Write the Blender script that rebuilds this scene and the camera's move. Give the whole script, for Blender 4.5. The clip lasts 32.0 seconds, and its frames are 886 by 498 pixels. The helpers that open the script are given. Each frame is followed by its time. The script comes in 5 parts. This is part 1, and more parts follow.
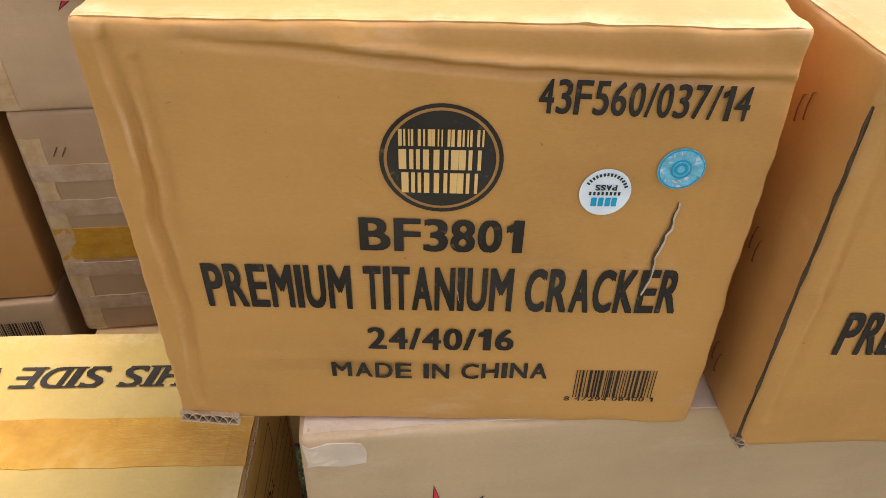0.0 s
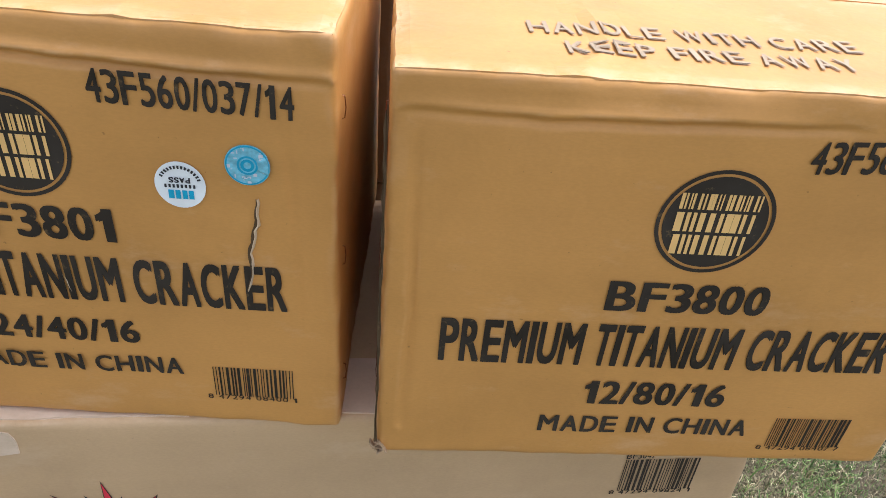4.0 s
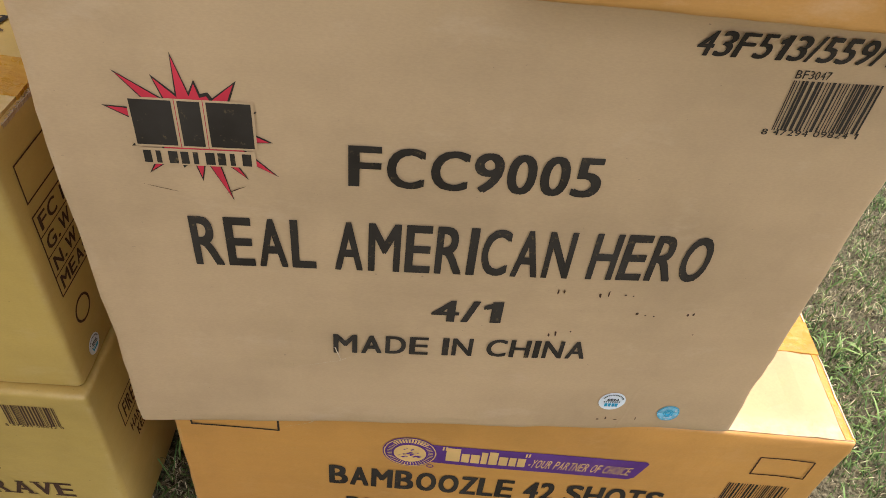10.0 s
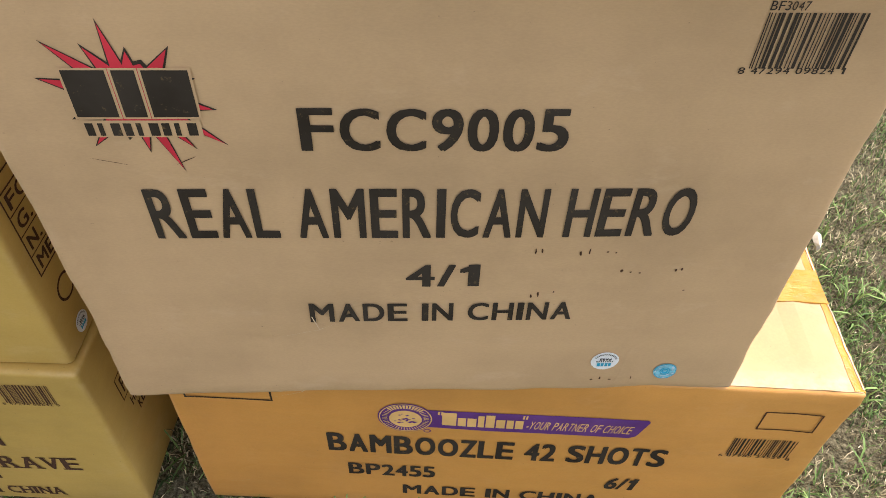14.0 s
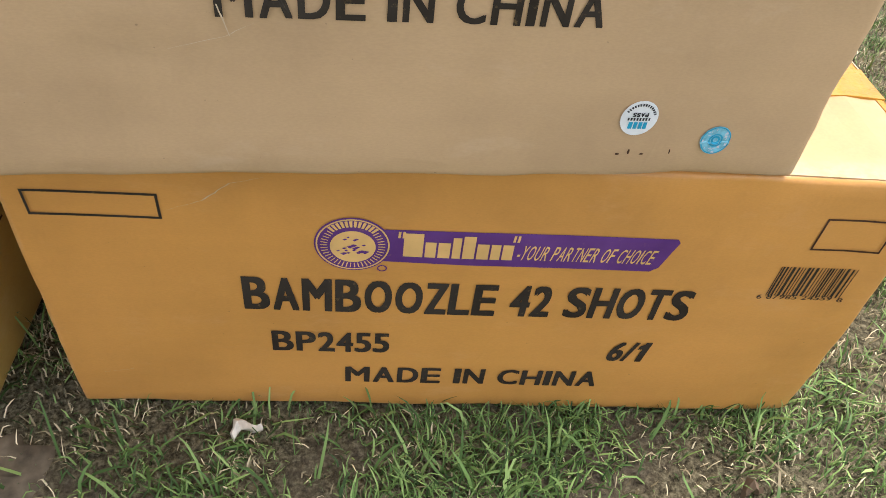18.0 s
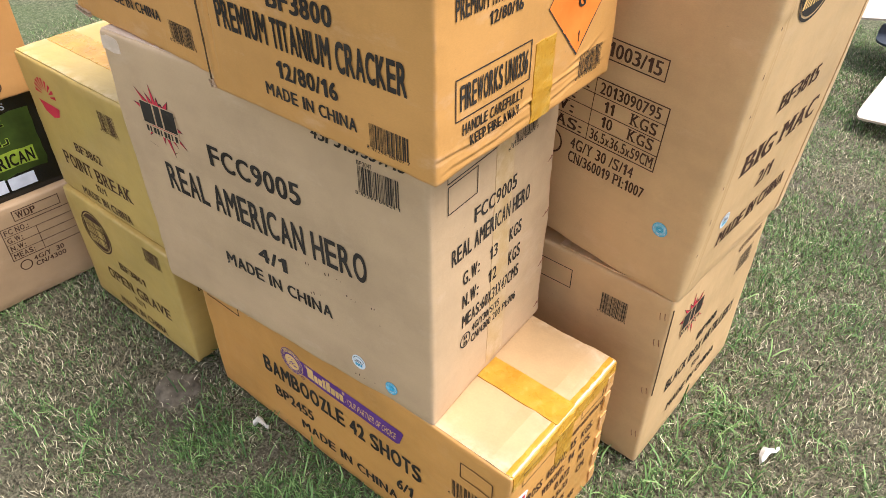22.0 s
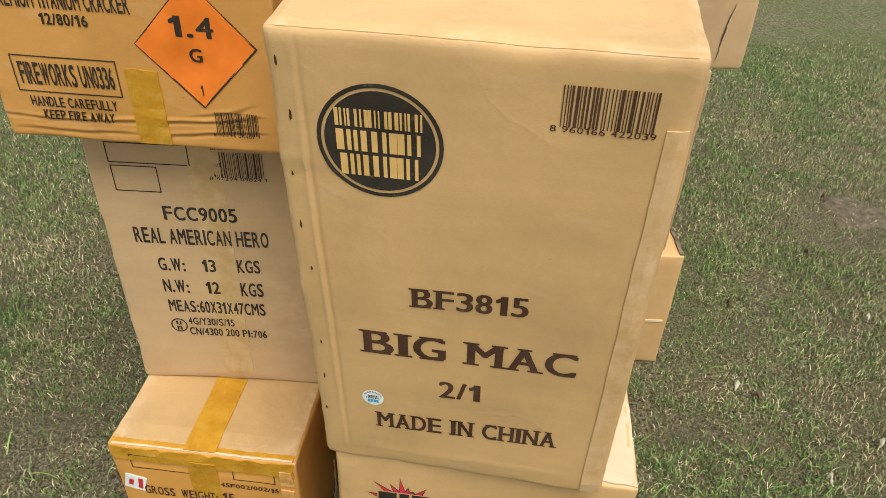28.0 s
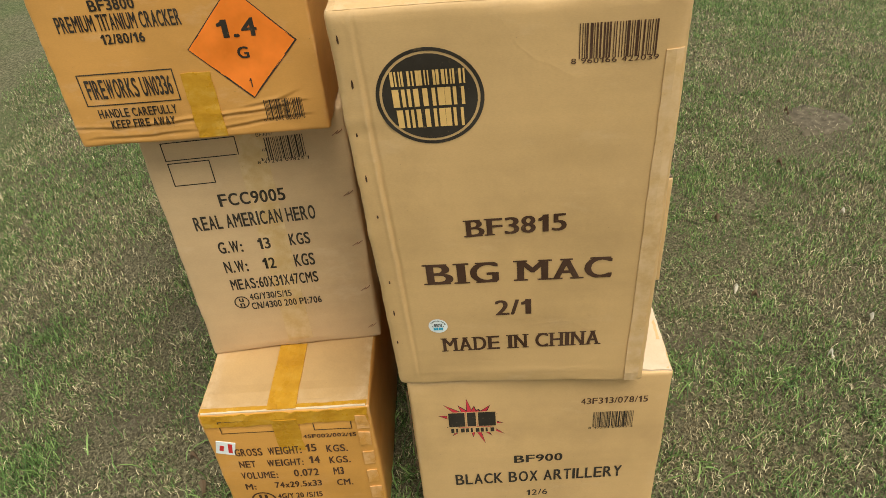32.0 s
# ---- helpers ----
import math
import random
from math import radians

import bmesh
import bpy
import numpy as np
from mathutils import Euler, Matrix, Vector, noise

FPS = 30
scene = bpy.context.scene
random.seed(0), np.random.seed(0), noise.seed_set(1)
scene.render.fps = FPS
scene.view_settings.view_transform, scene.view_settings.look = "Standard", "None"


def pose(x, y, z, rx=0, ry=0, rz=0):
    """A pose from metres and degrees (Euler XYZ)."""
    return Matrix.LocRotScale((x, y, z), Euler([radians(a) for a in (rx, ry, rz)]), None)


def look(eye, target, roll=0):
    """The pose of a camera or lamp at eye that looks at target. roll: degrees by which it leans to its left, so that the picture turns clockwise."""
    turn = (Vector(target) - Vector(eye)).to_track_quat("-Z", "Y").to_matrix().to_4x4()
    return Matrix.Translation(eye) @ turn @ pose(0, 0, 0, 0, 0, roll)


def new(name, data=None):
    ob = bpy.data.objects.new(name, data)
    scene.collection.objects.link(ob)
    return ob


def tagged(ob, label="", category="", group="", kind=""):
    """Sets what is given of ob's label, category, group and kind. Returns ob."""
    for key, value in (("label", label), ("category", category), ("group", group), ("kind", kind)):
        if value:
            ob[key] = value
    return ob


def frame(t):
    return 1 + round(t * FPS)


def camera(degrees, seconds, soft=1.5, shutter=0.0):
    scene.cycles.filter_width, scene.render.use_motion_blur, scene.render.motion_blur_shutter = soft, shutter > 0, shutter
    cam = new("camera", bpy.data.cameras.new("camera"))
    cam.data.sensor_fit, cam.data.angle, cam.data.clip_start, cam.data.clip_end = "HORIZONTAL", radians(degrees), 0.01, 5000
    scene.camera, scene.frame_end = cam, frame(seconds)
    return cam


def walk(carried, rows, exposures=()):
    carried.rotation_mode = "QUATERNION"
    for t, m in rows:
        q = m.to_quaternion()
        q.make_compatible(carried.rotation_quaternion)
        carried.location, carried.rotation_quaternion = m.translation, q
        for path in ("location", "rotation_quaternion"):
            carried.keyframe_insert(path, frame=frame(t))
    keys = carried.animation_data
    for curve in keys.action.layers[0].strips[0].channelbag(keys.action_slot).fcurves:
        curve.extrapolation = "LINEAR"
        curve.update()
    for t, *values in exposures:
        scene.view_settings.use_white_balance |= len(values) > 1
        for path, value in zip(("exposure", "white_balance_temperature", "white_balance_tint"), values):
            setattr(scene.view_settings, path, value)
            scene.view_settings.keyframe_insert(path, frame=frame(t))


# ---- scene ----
cam = camera(62.34, 32.0, soft=0.55)
PATH = [
    (0, (0.0573, -0.3242, 1.2031), (0.1474, 0.4646, 0.5952), 1.28),
    (0.5, (0.0466, -0.3374, 1.2098), (0.1312, 0.4726, 0.6296), 2.23),
    (1, (0.0437, -0.3361, 1.2092), (0.1277, 0.4705, 0.6242), 2.34),
    (1.5, (0.0519, -0.3368, 1.2095), (0.1316, 0.4715, 0.6262), 2.81),
    (2, (0.0603, -0.3378, 1.2079), (0.1328, 0.4699, 0.6228), 2.56),
    (2.5, (0.0673, -0.3329, 1.2101), (0.1268, 0.4757, 0.6247), 1.84),
    (3, (0.0600, -0.3275, 1.2076), (0.1150, 0.4737, 0.6117), 1.27),
    (3.5, (0.0829, -0.3484, 1.2216), (0.2254, 0.4378, 0.6203), 2.89),
    (4, (0.2770, -0.3678, 1.2019), (0.3978, 0.4458, 0.6332), 5.27),
    (4.5, (0.4277, -0.3679, 1.1972), (0.4140, 0.4490, 0.6206), 2.23),
    (6.5, (0.4725, -0.3610, 1.1914), (0.4703, 0.4355, 0.5867), 0.19),
    (7, (0.4702, -0.3651, 1.1823), (0.4723, 0.4206, 0.5638), 0.83),
    (7.5, (0.4423, -0.3722, 1.1446), (0.4330, 0.3974, 0.5060), 0.93),
    (8, (0.3690, -0.4071, 1.0788), (0.4637, 0.3599, 0.4442), 7.11),
    (8.5, (0.2955, -0.4182, 1.0043), (0.4386, 0.3428, 0.3714), 9.49),
    (9, (0.2187, -0.4297, 0.9801), (0.3147, 0.3333, 0.3408), 7.82),
    (9.5, (0.2148, -0.4203, 0.9812), (0.2938, 0.3126, 0.3055), 6.18),
    (10, (0.2281, -0.4213, 0.9699), (0.3120, 0.3047, 0.2873), 6.83),
    (10.5, (0.2388, -0.4099, 0.9942), (0.2997, 0.2964, 0.2889), 5.89),
    (11, (0.2630, -0.4100, 0.9922), (0.3204, 0.2866, 0.2771), 6.94),
    (11.5, (0.2701, -0.4221, 0.9965), (0.3277, 0.2785, 0.2853), 6.71),
    (12, (0.2768, -0.4151, 1.0003), (0.3430, 0.2977, 0.3020), 4.38),
    (12.5, (0.2757, -0.4182, 0.9854), (0.3486, 0.2825, 0.2756), 5.25),
    (13, (0.2723, -0.4067, 0.9849), (0.3592, 0.2871, 0.2700), 5.76),
    (13.5, (0.2929, -0.4199, 0.9930), (0.3283, 0.2690, 0.2690), 6.48),
    (14, (0.2787, -0.4029, 0.9582), (0.3203, 0.2843, 0.2329), 2.20),
    (14.5, (0.2984, -0.3940, 0.8132), (0.3587, 0.2785, 0.0755), -6.33),
    (15, (0.3085, -0.3967, 0.6875), (0.4244, 0.2918, -0.0284), 0.57),
    (15.5, (0.2814, -0.4084, 0.6464), (0.4379, 0.2932, -0.0488), 7.05),
    (17.5, (0.2635, -0.4005, 0.6478), (0.4196, 0.2924, -0.0562), 7.37),
    (18, (0.2504, -0.4009, 0.6514), (0.4047, 0.2982, -0.0468), 7.78),
    (18.5, (0.2450, -0.4123, 0.6640), (0.4057, 0.2807, -0.0388), 7.41),
    (19, (0.2487, -0.4474, 0.7181), (0.3852, 0.2331, -0.0018), 6.21),
    (19.5, (0.2862, -0.5153, 0.8633), (0.3824, 0.1446, 0.1181), 5.79),
    (20, (0.3511, -0.5845, 1.0099), (0.3560, 0.0601, 0.2455), 1.48),
    (20.5, (0.5028, -0.5867, 1.0580), (0.3529, 0.0228, 0.2796), 2.21),
    (21, (0.6598, -0.5671, 1.1162), (0.4051, 0.0392, 0.3628), -6.86),
    (21.5, (0.8643, -0.6270, 1.2072), (0.5414, 0.0420, 0.5378), 3.01),
    (22, (1.0166, -0.5481, 1.2083), (0.5595, 0.0862, 0.5848), -0.18),
    (22.5, (1.1594, -0.4006, 1.2008), (0.6106, 0.1157, 0.5434), 1.52),
    (23, (1.3666, -0.2499, 1.2401), (0.7241, 0.1106, 0.5638), -3.71),
    (23.5, (1.4743, -0.1027, 1.2236), (0.7503, 0.1685, 0.5893), -3.84),
    (24, (1.4671, 0.1039, 1.2085), (0.7075, 0.2692, 0.5795), 0.21),
    (24.5, (1.5309, 0.2499, 1.2158), (0.7585, 0.3215, 0.5848), -4.36),
    (25, (1.5915, 0.3418, 1.2377), (0.7801, 0.3763, 0.6542), 3.83),
    (25.5, (1.5474, 0.4535, 1.2333), (0.7458, 0.3990, 0.6379), 1.68),
    (26, (1.5263, 0.5241, 1.2098), (0.7601, 0.4286, 0.5744), 0.69),
    (26.5, (1.4925, 0.5171, 1.2191), (0.6845, 0.4410, 0.6348), 1.11),
    (28.5, (1.4613, 0.4937, 1.2376), (0.6550, 0.4970, 0.6461), 2.50),
    (29, (1.4695, 0.4927, 1.2398), (0.6610, 0.4934, 0.6513), 2.02),
    (29.5, (1.4739, 0.4923, 1.2413), (0.6709, 0.4849, 0.6454), 0.84),
    (30, (1.4847, 0.4828, 1.2448), (0.6872, 0.4763, 0.6416), 0.12),
    (30.5, (1.4992, 0.4640, 1.2485), (0.7020, 0.4696, 0.6449), 0.86),
    (31, (1.5207, 0.4501, 1.2584), (0.7212, 0.4817, 0.6585), 1.87),
    (31.5, (1.5469, 0.4300, 1.2638), (0.7506, 0.4673, 0.6601), 0.91),
    (32, (1.5992, 0.4072, 1.2746), (0.8063, 0.4321, 0.6657), -5.24),
]
walk(cam, [(t, look(eye, target, roll)) for t, eye, target, roll in PATH], [(0.0, 0.51, 5950, 14), (3.2, 0.48, 6000, 14), (4.0, 0.44, 5550, 13), (8.0, 0.61, 5950, 14), (13.0, 0.60, 6150, 14), (20.0, 0.72, 5950, 13), (22.2, 0.62, 5600, 13), (23.0, 0.38, 5800, 12), (26.0, -0.03, 6350, 10), (29.0, -0.17, 6450, 2), (32.0, -0.22, 6600, 1)])

# ---- light ----
SUN_ELEVATION, SUN_AZIMUTH = 64, 66
world = bpy.data.worlds.new("sky")
world.use_nodes = True
scene.world = world
wn = world.node_tree
sky = wn.nodes.new("ShaderNodeTexSky")
sky.sky_type = "NISHITA"
sky.sun_disc = False
sky.sun_elevation = radians(SUN_ELEVATION)
sky.sun_rotation = radians(SUN_AZIMUTH)
sky.air_density, sky.dust_density, sky.ozone_density = 1.0, 3.0, 1.0
back = wn.nodes["Background"]
back.inputs["Strength"].default_value = 0.15
cloud = wn.nodes.new("ShaderNodeMix")
cloud.data_type = "RGBA"
cloud.inputs["Factor"].default_value = 0.6
cloud.inputs["B"].default_value = (7.3, 7.15, 6.9, 1)
wn.links.new(sky.outputs[0], cloud.inputs["A"])
wn.links.new(cloud.outputs["Result"], back.inputs["Color"])
sun = new("sun", bpy.data.lights.new("sun", "SUN"))
sun.data.energy, sun.data.angle, sun.data.color = 4.0, radians(36), (1.0, 0.93, 0.82)
az, el = radians(SUN_AZIMUTH), radians(SUN_ELEVATION)
sun.matrix_world = look((math.sin(az) * math.cos(el) * 20, math.cos(az) * math.cos(el) * 20, math.sin(el) * 20), (0, 0, 0))


# ---- materials ----
class Nodes:
    """A small wrapper that adds nodes to one material."""

    def __init__(self, name):
        self.material = bpy.data.materials.new(name)
        self.material.use_nodes = True
        self.tree = self.material.node_tree
        self.shader = self.tree.nodes["Principled BSDF"]
        self.space = self.add("ShaderNodeTexCoord").outputs["Object"]

    def add(self, kind, **values):
        n = self.tree.nodes.new(kind)
        for key, value in values.items():
            setattr(n, key, value)
        return n

    def link(self, a, b):
        self.tree.links.new(a, b)

    def scaled(self, sx, sy, sz, turn=(0, 0, 0)):
        n = self.add("ShaderNodeMapping")
        n.inputs["Scale"].default_value = (sx, sy, sz)
        n.inputs["Rotation"].default_value = turn
        self.link(self.space, n.inputs["Vector"])
        return n.outputs[0]

    def noise(self, scale, detail=4, rough=0.55, vector=None):
        n = self.add("ShaderNodeTexNoise")
        n.inputs["Scale"].default_value, n.inputs["Detail"].default_value, n.inputs["Roughness"].default_value = scale, detail, rough
        self.link(vector or self.space, n.inputs["Vector"])
        return n.outputs["Fac"]

    def ramp(self, fac, *stops):
        n = self.add("ShaderNodeValToRGB")
        e = n.color_ramp.elements
        while len(e) < len(stops):
            e.new(0.5)
        for k, (at, colour) in zip(e, stops):
            k.position = at
            k.color = (*colour, 1) if isinstance(colour, tuple) else (colour, colour, colour, 1)
        self.link(fac, n.inputs[0])
        return n.outputs[0]

    def mix(self, fac, a, b, blend="MIX"):
        n = self.add("ShaderNodeMix", data_type="RGBA", blend_type=blend)
        for socket, value in ((n.inputs["Factor"], fac), (n.inputs["A"], a), (n.inputs["B"], b)):
            if isinstance(value, (int, float)):
                socket.default_value = value
            elif isinstance(value, tuple):
                socket.default_value = (*value, 1)
            else:
                self.link(value, socket)
        return n.outputs["Result"]

    def maths(self, op, a, b):
        n = self.add("ShaderNodeMath", operation=op)
        for socket, value in zip(n.inputs, (a, b)):
            if isinstance(value, (int, float)):
                socket.default_value = value
            else:
                self.link(value, socket)
        return n.outputs[0]

    def bump(self, height, strength, distance):
        n = self.add("ShaderNodeBump")
        n.inputs["Strength"].default_value, n.inputs["Distance"].default_value = strength, distance
        self.link(height, n.inputs["Height"])
        self.link(n.outputs[0], self.shader.inputs["Normal"])

    def finish(self, colour, rough=0.7, specular=0.3):
        if isinstance(colour, tuple):
            self.shader.inputs["Base Color"].default_value = (*colour, 1)
        else:
            self.link(colour, self.shader.inputs["Base Color"])
        if isinstance(rough, (int, float)):
            self.shader.inputs["Roughness"].default_value = rough
        else:
            self.link(rough, self.shader.inputs["Roughness"])
        self.shader.inputs["Specular IOR Level"].default_value = specular
        return self.material


def tint(c, k):
    return tuple(min(1.0, v * k) for v in c)


def kraft(name, colour, rough=0.55, specular=0.35, scuff=0.5, flute=0.25):
    """Corrugated board: paper fibre, faint flutes, pale scuffs, brown stains and handling creases."""
    n = Nodes(name)
    cloud = n.noise(5.5, 5, 0.6)
    base = n.ramp(cloud, (0.30, tint(colour, 0.83)), (0.52, colour), (0.75, tint(colour, 1.10)))
    streak = n.ramp(n.noise(3.0, 4, 0.6, n.scaled(1, 1, 11)), (0.32, 0.965), (0.68, 1.02))
    base = n.mix(1.0, base, streak, "MULTIPLY")
    fibre = n.ramp(n.noise(900, 2, 0.6, n.scaled(0.35, 0.35, 1)), (0.35, 0.97), (0.65, 1.025))
    base = n.mix(1.0, base, fibre, "MULTIPLY")
    pale = tuple(v * 0.65 + 0.35 * g for v, g in zip(tint(colour, 1.25), (0.60, 0.50, 0.42)))
    rub = n.ramp(n.noise(9, 7, 0.72, n.scaled(1, 1, 2.2)), (0.57, 0.0), (0.72, scuff))
    base = n.mix(rub, base, pale)
    stain = n.ramp(n.noise(3.1, 6, 0.7, n.scaled(1.3, 1, 0.8, (0.4, 0.2, 0.9))), (0.58, 0.0), (0.78, 0.5))
    base = n.mix(stain, base, tint(colour, 0.62))
    edge = n.ramp(n.add("ShaderNodeNewGeometry").outputs["Pointiness"], (0.515, 0.0), (0.56, 0.7))
    edge = n.maths("MULTIPLY", edge, n.ramp(n.noise(38, 5, 0.7), (0.40, 0.0), (0.62, 1.0)))
    base = n.mix(edge, base, pale)
    specks = n.ramp(n.noise(260, 2, 0.5), (0.74, 0.0), (0.80, 0.55))
    base = n.mix(specks, base, tint(colour, 0.35))
    wave = n.add("ShaderNodeTexWave", wave_type="BANDS", bands_direction="DIAGONAL")
    n.link(n.scaled(1, 1, 0.0), wave.inputs["Vector"])
    wave.inputs["Scale"].default_value, wave.inputs["Distortion"].default_value = 46, 0.4
    dents = n.noise(16, 4, 0.55)
    height = n.maths("ADD", n.maths("MULTIPLY", wave.outputs["Fac"], flute * 0.05), n.maths("MULTIPLY", dents, 1.0))
    height = n.maths("ADD", height, n.maths("MULTIPLY", n.noise(600, 2), 0.012))
    crease = n.ramp(n.noise(4.0, 3, 0.5, n.scaled(1, 1.2, 1.1, (0.9, 0.3, 0.5))), (0.488, 0.0), (0.5, 1.0), (0.512, 0.0))
    height = n.maths("ADD", height, n.maths("MULTIPLY", crease, 0.07))
    n.bump(height, 0.28, 0.006)
    gloss = n.ramp(n.noise(7, 5), (0.3, rough - 0.08), (0.7, rough + 0.1))
    return n.finish(base, gloss, specular)


GOLDEN = kraft("golden_kraft_board", (0.56, 0.277, 0.072), 0.5, 0.4)
TAN = kraft("grey_tan_kraft_board", (0.530, 0.357, 0.195), 0.6, 0.3, 0.35)
ORANGE = kraft("glossy_orange_board", (0.62, 0.298, 0.070), 0.36, 0.5, 0.25)
# paler, less saturated orange for the top flaps
ORANGE_TOP = kraft("pale_orange_board", (0.50, 0.315, 0.142), 0.46, 0.45, 0.4)
MUSTARD = kraft("mustard_board", (0.51, 0.34, 0.088), 0.45, 0.4, 0.3)
SAND = kraft("sand_kraft_board", (0.585, 0.366, 0.163), 0.52, 0.45, 0.3)
BROWN = kraft("plain_brown_board", (0.42, 0.27, 0.14), 0.6, 0.3, 0.3)
RUST = kraft("rusty_orange_board", (0.48, 0.24, 0.07), 0.5, 0.35, 0.3)
# very dark board: paints shade onto the gap cartons, also a dark flap edge
DUSK = kraft("gap_shade_and_edge_board", (0.10, 0.060, 0.034), 0.7, 0.2, 0.2)
TORN = kraft("torn_board_edge", (0.36, 0.24, 0.13), 0.85, 0.2, 0.2)
LINER = kraft("pale_board_edge", (0.60, 0.47, 0.32), 0.8, 0.2, 0.2)


def ink_material(name, colour, board, wear=0.5):
    """Flexo ink: slightly patchy, with the board showing through in specks."""
    n = Nodes(name)
    gaps = n.ramp(n.noise(150, 5, 0.75), (0.60, 0.0), (0.78, wear))
    tone = n.mix(n.ramp(n.noise(14, 4), (0.3, 0.0), (0.7, 1.0)), colour, tuple(v * 1.5 + 0.012 for v in colour))
    return n.finish(n.mix(gaps, tone, board), 0.8, 0.12)


INK = ink_material("black_ink", (0.026, 0.020, 0.014), (0.40, 0.25, 0.10))
BROWN_INK = ink_material("dark_brown_ink", (0.055, 0.026, 0.014), (0.40, 0.25, 0.10))
RED_INK = ink_material("red_ink", (0.42, 0.025, 0.04), (0.42, 0.25, 0.15), 0.25)
ORANGE_INK = ink_material("orange_ink", (0.62, 0.155, 0.016), (0.55, 0.3, 0.1), 0.3)
PURPLE_INK = ink_material("purple_ink", (0.085, 0.028, 0.14), (0.45, 0.25, 0.1), 0.3)
# brown ink lightened to imitate strong light washing out the lettering
OVERLIT_INK = ink_material("overlit_brown_ink", (0.30, 0.225, 0.15), (0.55, 0.36, 0.16), 0.8)
PAPER_INK = ink_material("bare_board_ink", (0.55, 0.34, 0.12), (0.3, 0.19, 0.07), 0.2)


def flat(name, colour, rough=0.5, specular=0.4, vary=0.12, scale=30, metal=0.0):
    n = Nodes(name)
    shade = n.ramp(n.noise(scale, 4), (0.3, tint(colour, 1 - vary)), (0.7, tint(colour, 1 + vary)))
    n.bump(n.noise(scale * 6, 3), 0.15, 0.002)
    n.shader.inputs["Metallic"].default_value = metal
    return n.finish(shade, rough, specular)


def tape_material():
    n = Nodes("amber_packing_tape")
    blot = n.ramp(n.noise(26, 6, 0.7, n.scaled(1, 1, 2)), (0.35, (0.42, 0.195, 0.013)), (0.55, (0.51, 0.258, 0.022)), (0.80, (0.60, 0.37, 0.09)))
    n.bump(n.noise(55, 5, 0.65, n.scaled(0.5, 1.6, 1)), 0.5, 0.002)
    return n.finish(blot, n.ramp(n.noise(40, 3), (0.35, 0.22), (0.7, 0.42)), 0.4)


TAPE = tape_material()
WHITE = flat("white_label_paper", (0.78, 0.80, 0.80), 0.4)
SKY_BLUE = flat("light_blue_foil", (0.20, 0.50, 0.62), 0.3, 0.5, 0.25, 300)
CYAN_INK = flat("cyan_ink", (0.02, 0.33, 0.52), 0.5)
DARK_INK = flat("small_dark_ink", (0.03, 0.03, 0.035), 0.5)
RED_PRINT = flat("red_print", (0.55, 0.03, 0.03), 0.5)
COPPER = flat("copper_staple_wire", (0.20, 0.07, 0.035), 0.4, 0.5, 0.2, 200, 0.6)
# dark brown that colours in the shade inside tears and open seams
SHADOW_GAP = flat("shaded_board_gap", (0.10, 0.065, 0.035), 0.9, 0.1)
BLACK_GLOSS = flat("black_glossy_wrap", (0.008, 0.009, 0.008), 0.22, 0.5, 0.3, 12)
LIME_INK = flat("yellow_green_ink", (0.30, 0.38, 0.03), 0.4, 0.4, 0.3, 25)
GREEN_GLOW = flat("dark_olive_ink", (0.035, 0.055, 0.008), 0.35, 0.4, 0.5, 18)
LABEL_GREY = flat("pale_grey_label", (0.62, 0.62, 0.66), 0.4)
STRAP = flat("cream_twine", (0.70, 0.56, 0.36), 0.6)
RUBBER = flat("dark_rubber", (0.025, 0.03, 0.04), 0.6)
BLUE_PAINT = flat("blue_grey_paint", (0.10, 0.17, 0.27), 0.4)
TARP = flat("grey_white_tarp", (0.52, 0.56, 0.60), 0.5, 0.4, 0.2, 8)
CREAM = flat("cream_card", (0.52, 0.43, 0.33), 0.6)
TWIG = flat("dead_leaf_brown", (0.13, 0.085, 0.05), 0.8)
BONE = flat("weathered_white_scrap", (0.66, 0.60, 0.50), 0.7, 0.3, 0.25, 60)


def blade_material(name, straw_share):
    """Blades of grass, each with a shade of its own between green and dry straw."""
    n = Nodes(name)
    one = n.add("ShaderNodeNewGeometry").outputs["Random Per Island"]
    scramble = n.add("ShaderNodeTexWhiteNoise", noise_dimensions="1D")
    n.link(one, scramble.inputs["W"])
    green = n.ramp(one, (0.0, (0.028, 0.056, 0.015)), (0.5, (0.105, 0.185, 0.047)), (1.0, (0.27, 0.38, 0.12)))
    straw = n.ramp(one, (0.0, (0.070, 0.056, 0.030)), (0.45, (0.28, 0.230, 0.128)), (1.0, (0.78, 0.67, 0.44)))
    patch = n.ramp(n.noise(3.4, 6, 0.7), (0.36, 0.0), (0.64, 1.0))
    pick = n.maths("ADD", n.maths("MULTIPLY", patch, 0.7), n.maths("MULTIPLY", scramble.outputs["Value"], 0.55))
    pick = n.ramp(pick, (straw_share - 0.03, 0.0), (straw_share + 0.03, 1.0))
    return n.finish(n.mix(pick, straw, green), 0.6, 0.25)


